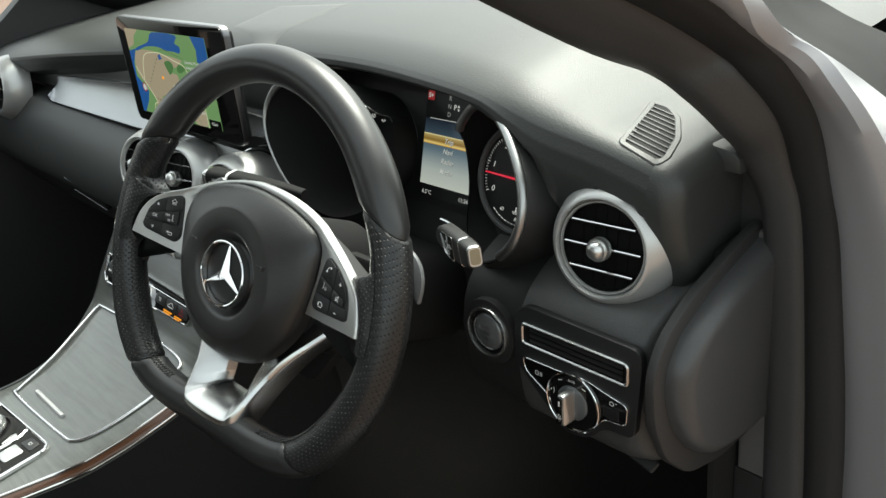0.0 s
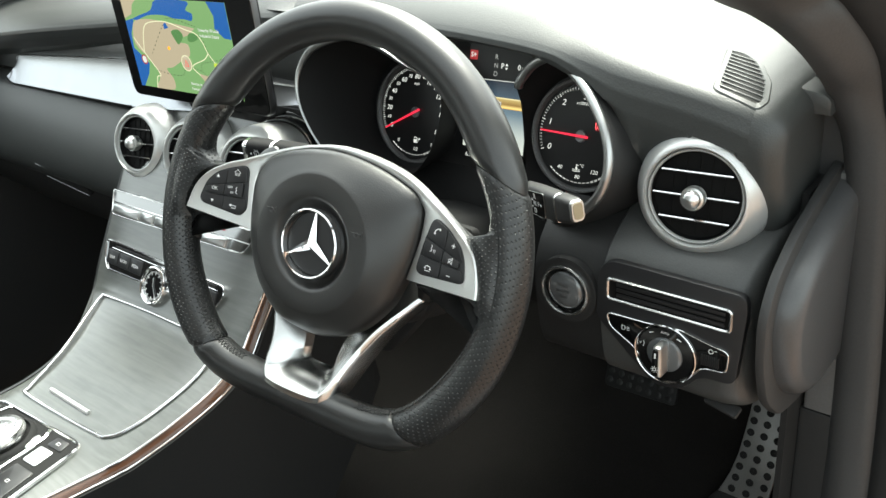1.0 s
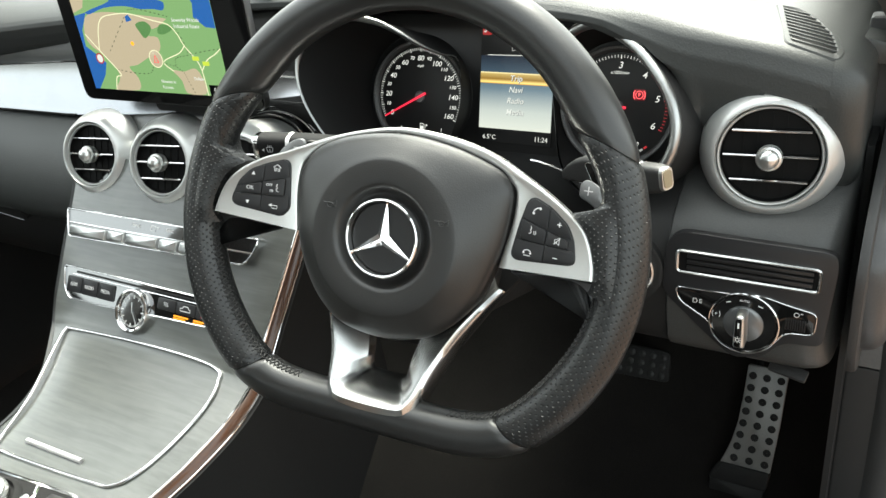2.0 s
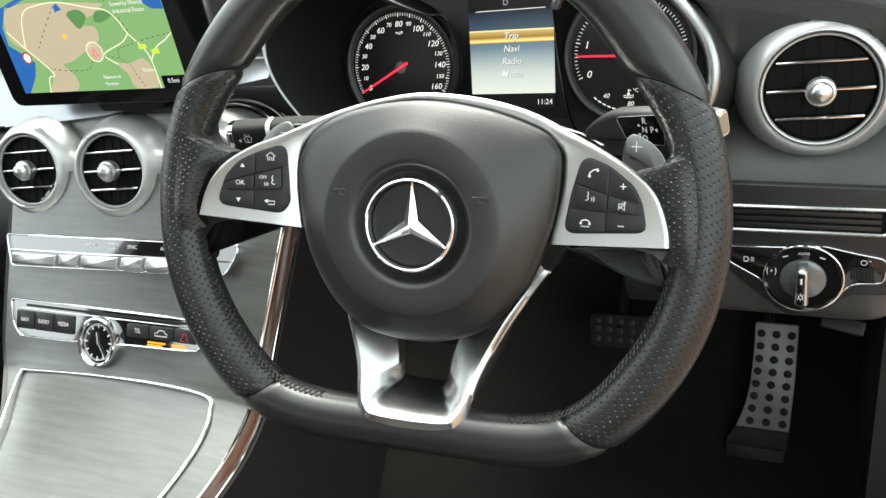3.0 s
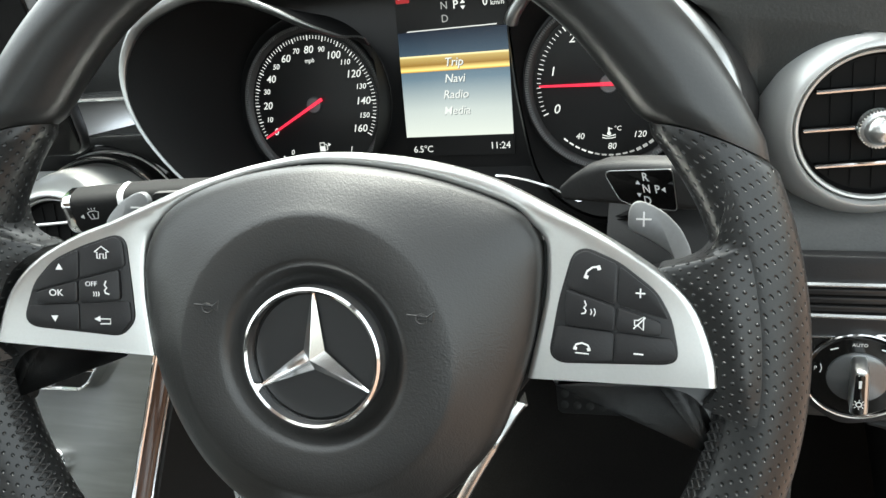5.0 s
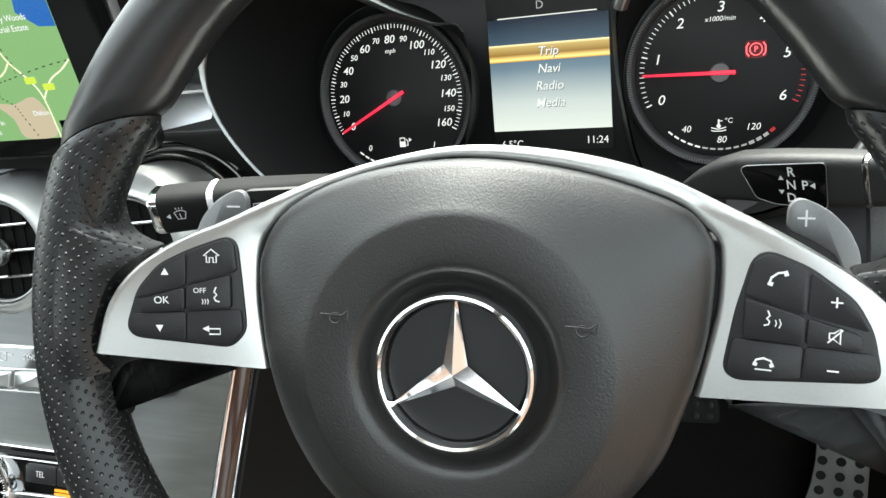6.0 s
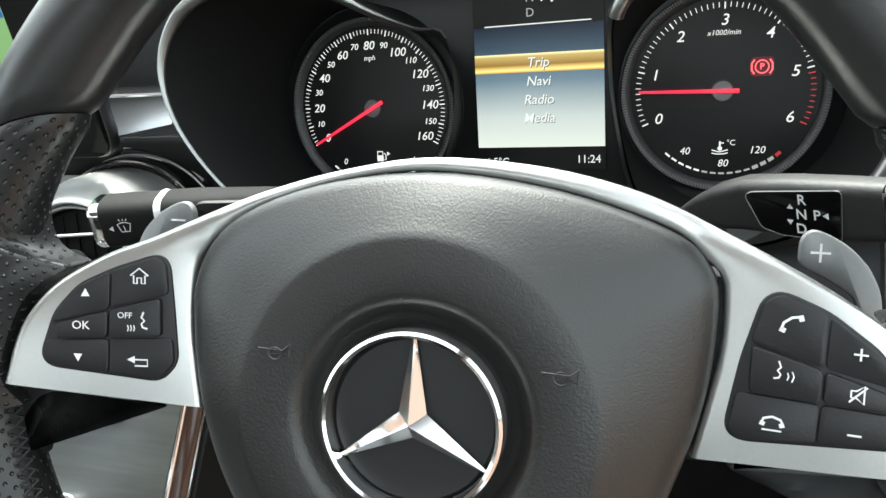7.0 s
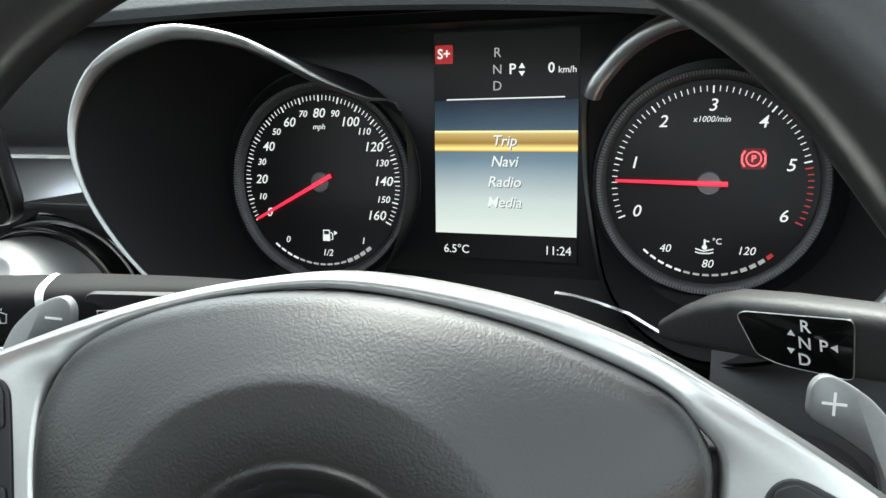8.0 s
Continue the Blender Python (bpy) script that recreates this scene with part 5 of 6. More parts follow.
face_grid(bm, [[tuple(Vector(p).lerp(Vector(q), k / 6)) for p, q in zip(lrim, base)] for k in range(7)], closed_u=True)
hood = part("dial_hood", bm, M_DEEP, cluster, "black dial hood")


def rim_band(edge, centre, widths):
    """A rounded silver band along a hood's edge; widths gives its breadth along the way, in millimetres."""
    rows, m = [], len(edge)
    for i, p in enumerate(edge):
        w = float(np.interp(i / (m - 1), [k for k, _ in widths], [v for _, v in widths]))
        p = Vector(p)
        d = (Vector((*centre, p.z)) - p).normalized()
        rows.append([p + d * a * w + Vector((0, 0, h * min(1.0, w / 4.5))) for a, h in ((-0.12, -3.0), (-0.16, -0.6), (-0.04, 0.5), (0.2, 0.6), (0.55, -0.6), (0.9, -2.6), (1.0, -3.6), (1.0, -5.5))])
    bm = bmesh.new()
    vs = face_grid(bm, rows)
    cap(bm, vs[0])
    cap(bm, vs[-1])
    return bm


part("hood_rim", rim_band(lrim[-5:] + lrim[0:51], (-112, 2), [(0, 1.0), (0.12, 1.4), (0.24, 2.0), (0.36, 4.4), (0.46, 7.0), (0.6, 6.0), (0.75, 4.6), (0.9, 2.6), (1, 0.9)]), M_RIM, hood, "satin silver hood rim")
RRIM = [(54, 44, 41), (63, 57, 45), (76, 68, 50), (94, 75, 56), (112, 73, 62), (147, 54, 75), (177, 21, 85), (187, -10, 88), (180, -37, 86), (158, -58, 77), (128, -74, 62), (95, -76, 44), (64, -56, 24), (51, -12, 14), (50, 24, 24)]
rrim = spline(RRIM, 5)
base = []
for x, y, z in rrim:
    a = math.atan2(y - 2, x - 110)
    base.append((110 + 62 * math.cos(a), 62 * math.sin(a), -1))
bm = bmesh.new()
face_grid(bm, [[tuple(Vector(p).lerp(Vector(q), k / 6)) for p, q in zip(rrim, base)] for k in range(7)], closed_u=True)
hood = part("dial_hood", bm, M_DEEP, cluster, "black dial hood")
part("hood_rim", tube(rrim[0:46], 4.6, 14), M_RIM, hood, "satin silver hood rim")
bm = bmesh.new()
face_grid(bm, [[(x + (x - 105) * k * 0.001, y + (y if y < 0 else 0.3 * y) * k * 0.001, z - d) for x, y, z in rrim] for k, d in ((20, -1), (60, 3), (110, 14), (150, 34), (170, 70))], closed_u=True)
part("hood_shell", bm, M_BLACK, hood, "black outer shell of the hood")
bm = bmesh.new()
face_grid(bm, [[(x, 82, z) for x in np.linspace(-215, 165, 24)] for z in (-8, 12, 30)])
part("shroud_top", bm, M_BLACK, cluster, "black shroud over the dials")

# ---- round air vents ----
def air_vent(m, r, label, deep=46, back=61):
    v = thing("air_vent", m, label, "air vent", "round air vents")
    k = r / 52.0
    part("nacelle", lathe([(back * k, -deep), ((back - 0.4) * k, -deep * 0.8), ((back - 1.4) * k, -deep * 0.62), ((back - 3.4) * k, -deep * 0.42), ((back - 6.5) * k, -deep * 0.26), (52.6 * k, -8), (49.4 * k, -3.8), (47.4 * k, -1.4), (46.6 * k, -0.8), (44.6 * k, 0.4), (43.9 * k, 0.4), (43.2 * k, -0.6), (42.8 * k, -3), (42.6 * k, -9)], 72), M_SHELL, v, "satin silver vent shell")
    part("ring", lathe([(42.2 * k, -9), (42 * k, -4.2), (41.2 * k, -3.0), (40.0 * k, -3.2), (39.4 * k, -5), (39 * k, -8)], 72), M_SHELL, v, "dark satin inner vent ring")
    # Shallow throat; its colour stands in for the shade of a deeper duct.
    part("throat", lathe([(39.2 * k, -5), (38.6 * k, -8), (37.6 * k, -9.6), (0.2, -10)], 48), M_THROAT, v, "shallow vent throat with shade painted black")
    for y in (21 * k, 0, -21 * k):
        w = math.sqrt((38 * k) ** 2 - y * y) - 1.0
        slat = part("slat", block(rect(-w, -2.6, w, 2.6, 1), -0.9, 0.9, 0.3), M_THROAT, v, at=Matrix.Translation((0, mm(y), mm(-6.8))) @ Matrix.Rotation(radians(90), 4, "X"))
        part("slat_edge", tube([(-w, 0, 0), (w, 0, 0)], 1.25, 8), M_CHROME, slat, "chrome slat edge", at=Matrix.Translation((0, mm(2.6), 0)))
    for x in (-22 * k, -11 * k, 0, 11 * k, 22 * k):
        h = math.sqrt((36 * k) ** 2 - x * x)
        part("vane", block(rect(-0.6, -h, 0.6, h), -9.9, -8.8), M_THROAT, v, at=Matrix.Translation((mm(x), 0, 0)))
    knob = part("knob", lathe([(0.2, 12), (3.5, 11.6), (6.6, 10), (7.8, 7.5), (8, 5), (9.6, 4.5), (9.8, -4), (7, -8)], 32), M_SATIN, v, "silver vent knob")
    bm = bmesh.new()
    for i in range(36):
        a = 2 * math.pi * i / 36
        ribbon(bm, [(9.3 * math.cos(a), 9.3 * math.sin(a)), (10.3 * math.cos(a), 10.3 * math.sin(a))], 0.8, 4.0, h=6)
    part("knurling", bm, M_SATIN, knob)
    return v


air_vent(leaning(0.2255, 0.2290, 0.608, 10, 6), 51, "round satin silver air vent at the driver's door end")
first = air_vent(leaning(-0.4105, 0.1530, 0.569, 22, 9), 46, "round satin silver air vent above the centre console", 62, 64.5)
for x, y, z in ((-0.529, 0.1535, 0.567), (-0.292, 0.1525, 0.571)):
    copy_thing(first, leaning(x, y, z, 22, 9))
# Flared cowl behind the vent beside the steering column.
cowl = thing("vent_cowl", leaning(-0.292, 0.1525, 0.571, 22, 9), "black cowl with satin lines behind the round air vent", "vent cowl")
sweep = [radians(-5 + 125 * k / 40) for k in range(41)]
bm = bmesh.new()
face_grid(bm, [[(r * math.cos(a), r * math.sin(a), z) for a in sweep] for r, z in ((57, -61), (59.5, -60), (62, -60.5), (63.4, -63), (63.8, -68), (64.2, -72), (65.4, -75), (67, -77), (72, -81), (82, -86))])
part("flare", bm, M_GLOSS, cowl, "gloss black flare")
for r0, z0, w0, mat0 in ((61.2, -60, 1.0, M_CHROME), (65.2, -74.5, 0.9, M_SATIN)):
    part("cowl_line", tube([(r0 * math.cos(a), r0 * math.sin(a), z0) for a in sweep], w0, 6), mat0, cowl, "thin bright line")
air_vent(leaning(-1.13, 0.160, 0.606, 14), 54, "round satin silver air vent at the passenger door end")

# Demister outlet on the dash top, at its driver's end.
dx = Vector((0.042, -0.002, -0.010)).normalized()
dn = dx.cross(Vector((-0.024, 0.083, 0.008))).normalized()
DEM = Matrix((dx, dn.cross(dx), dn)).transposed().to_4x4()
DEM.translation = Vector((0.225, 0.257, 0.692)) + dn * 0.003
dem = thing("side_demister", DEM, "black slatted demister outlet in a grey frame", "demister vent")
douter = rounded([(0, 0), (42, -2), (44, 12), (32, 44), (10, 74), (-8, 85), (-27, 82)], 6)
dinner = inset(douter, 6.0)


def drape(ob, at):
    """Lays a part of the outlet on the curve of the dash skin."""
    to = DEM @ at
    back = to.inverted()
    for v in ob.data.vertices:
        h = (at @ v.co).z
        w = to @ v.co
        yf, zf = (float(np.interp(w.x, [e[0] for e in EDGE], [e[k] for e in EDGE])) for k in (1, 2))
        skin = zf + float(np.interp(w.y - yf, [0.002, 0.003, 0.008, 0.018, 0.032, 0.05, 0.08, 0.12], [-0.030, -0.012, 0.001, 0.0075, 0.0095, 0.0105, 0.0115, 0.0125])) - 0.27 * max(0.0, w.x - 0.264)
        w.z = skin + h
        v.co = back @ w


drape(part("outlet_frame", frame_shape(douter, dinner, -6, 1.3, 1.0), M_DASH, dem, "charcoal outlet frame"), Matrix.Identity(4))
# Black sheet on the unbroken dash skin paints the shaded gaps between slats.
bm = bmesh.new()
ends = spline(inset(douter, 5.0), 2)
face_grid(bm, [[(12 + (x - 12) * k / 6, 38 + (y - 38) * k / 6, 0.4) for x, y in ends] for k in (0.5, 2, 4, 5, 6)], closed_u=True)
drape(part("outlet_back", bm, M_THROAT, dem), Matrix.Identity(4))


def span(poly, y):
    """Where a polygon crosses the level y: its least and greatest x."""
    cut = [p[0] + (q[0] - p[0]) * (y - p[1]) / (q[1] - p[1]) for p, q in zip(poly, poly[1:] + poly[:1]) if (p[1] - y) * (q[1] - y) < 0]
    return min(cut), max(cut)


for k in range(10):
    y = 9.5 + 6.9 * k
    a, b = span(dinner, y)
    at = Matrix.Translation((0, mm(y), mm(0.9))) @ Matrix.Rotation(radians(-6), 4, "X")
    drape(part("slat", block(rect(a - 1, -0.95, b + 1, 0.95, 0.4), -0.4, 0.5, 0.2), M_DASH, dem, at=at), at)

# ---- driver's right-hand panel: card slot, light switch, start button ----
PANEL = leaning(0.225, 0.1945, 0.5, 5)
panel = thing("light_switch_panel", PANEL, "gloss black light switch and card slot panel with chrome outlines", "switch panel")
pout = rounded([(-62, 48), (61, 46), (64, 34), (59, -40), (28, -42), (14, -60), (-12, -66), (-32, -50), (-75, -12), (-73, 36)], 9)
part("panel_plate", block(pout, -6, 1.2, 0.8), M_BUTTON, panel, "charcoal panel plate")
so = rect(-64, 9, 53, 32, 6)
part("slot_bezel", frame_shape(so, inset(so, 3.0), 0.5, 4.2, 1.1), M_POLISH, panel, "silver slot bezel")
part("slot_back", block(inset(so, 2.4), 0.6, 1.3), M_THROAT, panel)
for k in range(3):
    part("slot_rib", block(rect(-54, -1.7, 46, 1.7, 0.6), 0, 1.4, 0.4), M_DIAL, panel, at=Matrix.Translation((0, mm(15.2 + 5.3 * k), mm(1.2))))
sw = rounded([(-64, -4), (-20, -3), (8, 0), (30, -5), (53, -9), (52, -30), (30, -32), (20, -46), (0, -58), (-22, -48), (-34, -33), (-60, -18)], 6)
part("switch_outline", frame_shape(sw, inset(sw, 1.2), 0.5, 2.9, 0.3), M_CHROME, panel, "chrome switch outline")
switch = part("switch_plate", block(inset(sw, 1.2), 0.5, 2.4, 0.2), M_GLOSS, panel, "gloss black switch plate")
SC = (-4.0, -29.0)
part("switch_ring", lathe([(29.2, 1), (29.2, 4.2), (28.6, 4.7), (28.0, 4.2), (27.8, 2.5)], 64, *SC), M_CHROME, switch, "chrome ring round the light switch")
part("switch_dial", lathe([(0.2, 4.0), (26, 3.6), (27.4, 2)], 64, *SC), M_GLOSS, switch, "gloss black light switch dial")
part("switch_collar", lathe([(0.2, 7), (13.5, 6.5), (16.4, 5), (17, 3)], 48, *SC), M_STARTER, switch, "grey collar of the light knob")
kn = rounded([(-4.8, -15.5), (4.8, -15.5), (4.0, 15.5), (-4.0, 15.5)], 2.6)
knob = part("light_knob", block([(x + SC[0], y + SC[1]) for x, y in kn], 4, 21, 3), M_SATIN, switch, "satin silver light knob grip")
part("knob_face", block([(x * 0.62 + SC[0] - 0.6, y * 0.86 + SC[1]) for x, y in kn], 20, 21.6, 0.4), M_GLOSS, knob, "gloss black knob face")
bm = bmesh.new()
ribbon(bm, [(SC[0] - 0.6, SC[1] + 5), (SC[0] - 0.6, SC[1] + 10)], 1.5, 21.9)
ribbon(bm, circle(SC[0] - 0.6, SC[1] - 6, 1.5, 12), 0.6, 21.9, True)
for i in range(8):
    a = math.pi * i / 4
    ribbon(bm, [(SC[0] - 0.6 + 2.3 * math.cos(a), SC[1] - 6 + 2.3 * math.sin(a)), (SC[0] - 0.6 + 3.3 * math.cos(a), SC[1] - 6 + 3.3 * math.sin(a))], 0.5, 21.9)
part("knob_marks", bm, M_ICON, knob)
text("switch_lettering", "AUTO", 2.9, SC[0], SC[1] + 22.6, 5.4, M_ICON, switch)
text("switch_lettering", "P", 3.4, SC[0] - 22.5, SC[1] + 6, 5.4, M_ICON, switch)
bm = bmesh.new()
for sx in (-1, 1):
    ribbon(bm, [(SC[0] - 22.5 + sx * 2.6, SC[1] + 9), (SC[0] - 22.5 + sx * 3.4, SC[1] + 6), (SC[0] - 22.5 + sx * 2.6, SC[1] + 3)], 0.5, 5.4)
ribbon(bm, [(SC[0] - 15, SC[1] + 18.6), (SC[0] - 11, SC[1] + 20)], 0.8, 5.0)
ribbon(bm, [(SC[0] + 11, SC[1] + 20), (SC[0] + 15, SC[1] + 18.6)], 0.8, 5.0)
ribbon(bm, [(-47, -17), (-47, -13), (-44.5, -13), (-43.5, -15), (-44.5, -17)], 0.6, 3.0, True)
for k in range(3):
    ribbon(bm, [(-42, -13.4 - 1.5 * k), (-39.5, -13.4 - 1.5 * k)], 0.5, 3.0)
ribbon(bm, circle(37, -12.5, 2.0, 12), 0.5, 3.0, True)
ribbon(bm, [(40, -11), (42, -11)], 0.5, 3.0)
tagged(part("switch_print", bm, M_ICON, switch), kind="stuff")
for k in range(9):
    part("thumbwheel_rib", block(rect(29 + 1.8 * k, -27, 30.1 + 1.8 * k, -17), 2, 4.4, 0.3), M_BUTTON, switch)

START = leaning(0.1175, 0.1935, 0.505, 5)
start = thing("start_button", START, "round glossy grey engine start button in a chrome ring", "start button")
part("ring", lathe([(26, -8), (26, 1), (25.4, 3.0), (24, 3.6), (22.6, 3), (22.2, 0), (22, -8)], 56), M_POLISH, start, "silver button ring")
button = part("button", lathe([(0.2, 5.0), (8, 4.6), (14, 3.4), (17.4, 1.9), (18.6, 0.8), (19, -1), (19, -6)], 56), M_STARTER, start, "glossy dark grey button")
part("button_seat", lathe([(33, -8), (33, 0.5), (30, 1.2), (26, 0.5)], 56), M_BLACK, start, "black button seat")
part("button_gap", lathe([(17, -5), (23, -5)], 48), M_DEEP, start, "black gap round the button")
text("button_lettering", "ENGINE", 4.0, 0, 1.0, 5.2, M_BUTTON, button)
text("button_lettering", "START", 4.0, 0, 7.0, 4.9, M_BUTTON, button)
text("button_lettering", "STOP", 4.0, 0, -5.0, 5.1, M_BUTTON, button)


# ---- stalks and steering column ----
def axis_frame(p, q, up=(0, 0, 1)):
    """x from p towards q, y upwards, z towards the driver."""
    x = (Vector(q) - Vector(p)).normalized()
    z = x.cross(Vector(up)).normalized()
    if z.y > 0:
        z = -z
    y = z.cross(x)
    m = Matrix((x, y, z)).transposed().to_4x4()
    m.translation = p
    return m


def stalk_body(sections, n=6):
    """Rounded sections (x, half height, half depth, lift) along x."""
    bm = bmesh.new()
    rows = []
    for x, h, d, lift in sections:
        ring = rounded([(-h, -d), (h, -d), (h, d), (-h, d)], min(h, d) * 0.75, n)
        rows.append([(x, a + lift, b) for a, b in ring])
    vs = face_grid(bm, rows, closed_u=True)
    cap(bm, vs[0])
    cap(bm, vs[-1])
    return bm


G = axis_frame((0.050, 0.203, 0.599), (0.172, 0.138, 0.6205))
gear = thing("gear_stalk", G, "black gear selector stalk with a gloss label", "control stalk")
part("stalk", stalk_body([(12, 4, 3.5, -11), (22, 7.5, 5, -7.5), (34, 10.4, 6.4, -4), (48, 12.2, 7, -1.4), (70, 13, 7.2, -0.6), (96, 13, 7.2, 0), (109, 12.4, 7, 0.6)]), M_TRIM, gear, "satin black stalk")
part("stalk_band", stalk_body([(108.4, 12.2, 6.8, 0.6), (110, 12.9, 7.4, 0.7), (111.6, 12.4, 7, 0.8)]), M_CHROME, gear, "thin chrome band")
part("stalk_tip", stalk_body([(111, 12.2, 6.8, 0.8), (122, 11.6, 7, 1.8), (131, 10.6, 7, 3.0), (134, 9.4, 6.4, 3.4)]), M_TRIM, gear)
part("park_button_rim", stalk_body([(132, 9.4, 6.4, 3.4), (136, 9.0, 6.0, 3.6), (137, 8.4, 5.4, 3.6)]), M_SATIN, gear, "silver rim of the park button")
part("park_button", stalk_body([(135, 7.4, 4.6, 3.6), (137.6, 6.8, 4.2, 3.6)]), M_PARK, gear, "grey park button tinted with a painted warm reflection")
lab = rounded([(51.0, 5.4), (54, 7.4), (92.6, 10.8), (93.8, 9.2), (92.4, -11.2), (90.4, -12.2), (66.5, -11.8), (57.5, -9.4)], 2.2)
label = part("stalk_label", block(lab, 4.0, 7.8, 0.2), M_GLOSS, gear, "gloss black gear label")
part("label_edge", tube([(x, y, 7.7) for x, y in lab], 0.22, 5, True), M_SATIN, label, "thin silver outline")
for s, x, y in (("R", 76.9, 5.4), ("N", 76.4, -1.2), ("D", 75.8, -7.8), ("P", 83.0, -1.0)):
    text("gear_lettering", s, 6.4, x, y, 8.1, M_ICON, label, bold=0.06)
bm = bmesh.new()
patch(bm, [(70.2, 1.2), (73.0, 1.2), (71.7, 3.4)], 8.1)
patch(bm, [(69.8, -4.0), (72.6, -4.0), (71.1, -6.2)], 8.1)
patch(bm, [(85.4, -0.8), (87.8, 0.7), (87.8, -2.3)], 8.1)
part("gear_arrows", bm, M_ICON, label)

Wp = axis_frame((-0.058, 0.152, 0.6190), (-0.2105, 0.106, 0.6250))
wiper = thing("wiper_stalk", Wp, "black wiper and indicator stalk with a white ring", "control stalk")
part("stalk", stalk_body([(24, 7, 6, 0.5), (44, 8.6, 7, -1), (70, 10, 8.4, -2.2), (104, 11, 10.4, -3.6), (118, 11.4, 10.8, -3.6), (119.6, 10.8, 10.2, -3.6)]), M_DEEP, wiper, "satin black stalk")
part("stalk_ring", stalk_body([(118.8, 11.3, 10.7, -3.6), (120.6, 11.8, 11.2, -3.6), (122.4, 11.2, 10.6, -3.6)]), M_ICON, wiper, "white ring")
part("stalk_end", stalk_body([(121.6, 11.2, 10.6, -3.6), (136, 11.8, 11, -3.6), (149, 12.2, 10.8, -3.6), (151, 11.8, 10.4, -3.6)]), M_DEEP, wiper, "turning black stalk end")
part("end_cap", stalk_body([(150, 11.9, 10.7, -3.6), (153.6, 12.1, 10.9, -3.6), (155.4, 11.2, 10.0, -3.6), (156, 8.8, 7.6, -3.6)]), M_CHROME, wiper, "chrome end cap")
part("stalk_inset", block(rounded([(56, -9.5), (100, -13), (103, -10), (101, 3), (58, 4.5)], 3), 5.5, 9.9, 0.4), M_BLACK, wiper, "black inset")
bm = bmesh.new()
ribbon(bm, [(134.6, -6.2), (136.7, -7.1), (139.0, -7.1), (141.1, -6.2), (139.9, -2.2), (135.9, -2.2)], 0.45, 11.4, True)
ribbon(bm, [(137.9, -2.2), (138.2, -5.4)], 0.45, 11.4)
for k in (-1.5, 0, 1.5):
    ribbon(bm, [(137.9 + k, -7.9), (137.9 + k * 1.3, -8.9)], 0.4, 11.3)
patch(bm, [(143.6, -5.6), (143.6, -2.8), (145.8, -4.2)], 11.4)
ribbon(bm, [(112, -10), (115.4, -10)], 0.7, 10.9)
ribbon(bm, [(112, -5), (115.4, -5)], 0.7, 11.6)
ribbon(bm, [(83, -5.5), (83, 2), (98, 2), (98, -5.5)], 0.5, 10.6, True)
for k, x in ((1, 84.5), (-1, 96.5)):
    ribbon(bm, [(x, -1.8), (x + 5 * k, -1.8)], 0.9, 10.6)
    patch(bm, [(x, -1.8), (x + 2.2 * k, -4.2), (x + 2.2 * k, 0.6)][::k], 10.6)
tagged(part("stalk_print", bm, M_ICON, wiper), kind="stuff")

column = thing("steering_column", WHEEL, "black plastic steering column shroud", "steering column")
part("shroud", block(rounded([(-58, -70), (58, -70), (64, -10), (50, 26), (-50, 26), (-64, -10)], 22), -290, -95, 8), M_DEEP, column, "black column shroud")
bm = tube([(0.004, 0.25, 0.5735), (0.012, 0.25, 0.5728), (0.024, 0.25, 0.5700), (0.04, 0.25, 0.5645), (0.056, 0.25, 0.5545), (0.075, 0.25, 0.544)], 0.0013, 6)
setting("trim_line", bm, M_CHROME, "thin chrome line under the dials", "trim")

# ---- tablet display over the console ----
TAB = leaning(-0.398, 0.1855, 0.6985, 2, 1.5)
tab = thing("tablet_display", TAB, "upright gloss black tablet display with a lit road map", "display screen")
tout = rect(-136, -71.5, 136, 71.5, 13)
part("case", block(tout, -9, -0.8, 1.5), M_CASE, tab, "thin silver case edge")
part("glass", block(inset(tout, 1.0), -2, 0.6, 0.5), M_GLOSS, tab, "gloss black glass")
part("case_back", block(inset(tout, 6), -16, -8.5, 1), M_BLACK, tab)
part("mount", block(rect(-38, -84, 38, -40, 8), -30, -12, 2), M_DEEP, tab, "black mount behind the tablet")
screen = part("map_land", block(rect(-113, -57, 93, 56), 0.4, 0.9), M_LAND, tab, "green lit map", smooth=False)


def area(name, pts, mat, z, label=""):
    pts = [(min(max(x, -113), 93), min(max(y, -57), 56)) for x, y in pts]
    part(name, patch(bmesh.new(), pts, z), mat, screen, label, smooth=False)


area("map_wood", spline([(-20, 18), (-6, 21), (2, 14), (-10, 3), (-17, 10)], 4), M_WOODS, 1.15)
area("map_wood", spline([(16, 18), (34, 15), (20, 8), (10, 9)], 4), M_WOODS, 1.15)
area("map_town", spline([(-97, 24), (-74, 30), (-45, 30), (20, 25), (24, 22), (4, 13), (-20, 17), (-8, 6), (8, 4), (6, -10), (-16, -19), (-34, -27), (-48, -30), (-38, -42), (-42, -56), (-78, -57), (-66, -40), (-80, -20), (-104, -2)], 3), M_TOWN, 1.1, "tan lit town")
area("map_town", spline([(18, -31), (34, -32), (52, -28), (60, -42), (58, -56), (32, -56), (28, -42)], 3), M_TOWN, 1.1)
area("map_town", [(-113, 56), (-76, 56), (-90, 47), (-96, 35), (-113, 29)], M_TOWN, 1.1)
area("map_sea", spline([(-81, 34), (-52, 42), (-36, 55), (24, 55), (18, 45), (29, 41), (26, 33), (12, 34), (-7, 34), (-30, 37), (-62, 35), (-87, 28), (-93, 30)], 3), M_SEA, 1.2, "blue lit sea")
area("map_sea", [(60, 56), (93, 56), (93, 15), (80, 16), (66, 26), (69, 40)], M_SEA, 1.2, "blue lit sea")
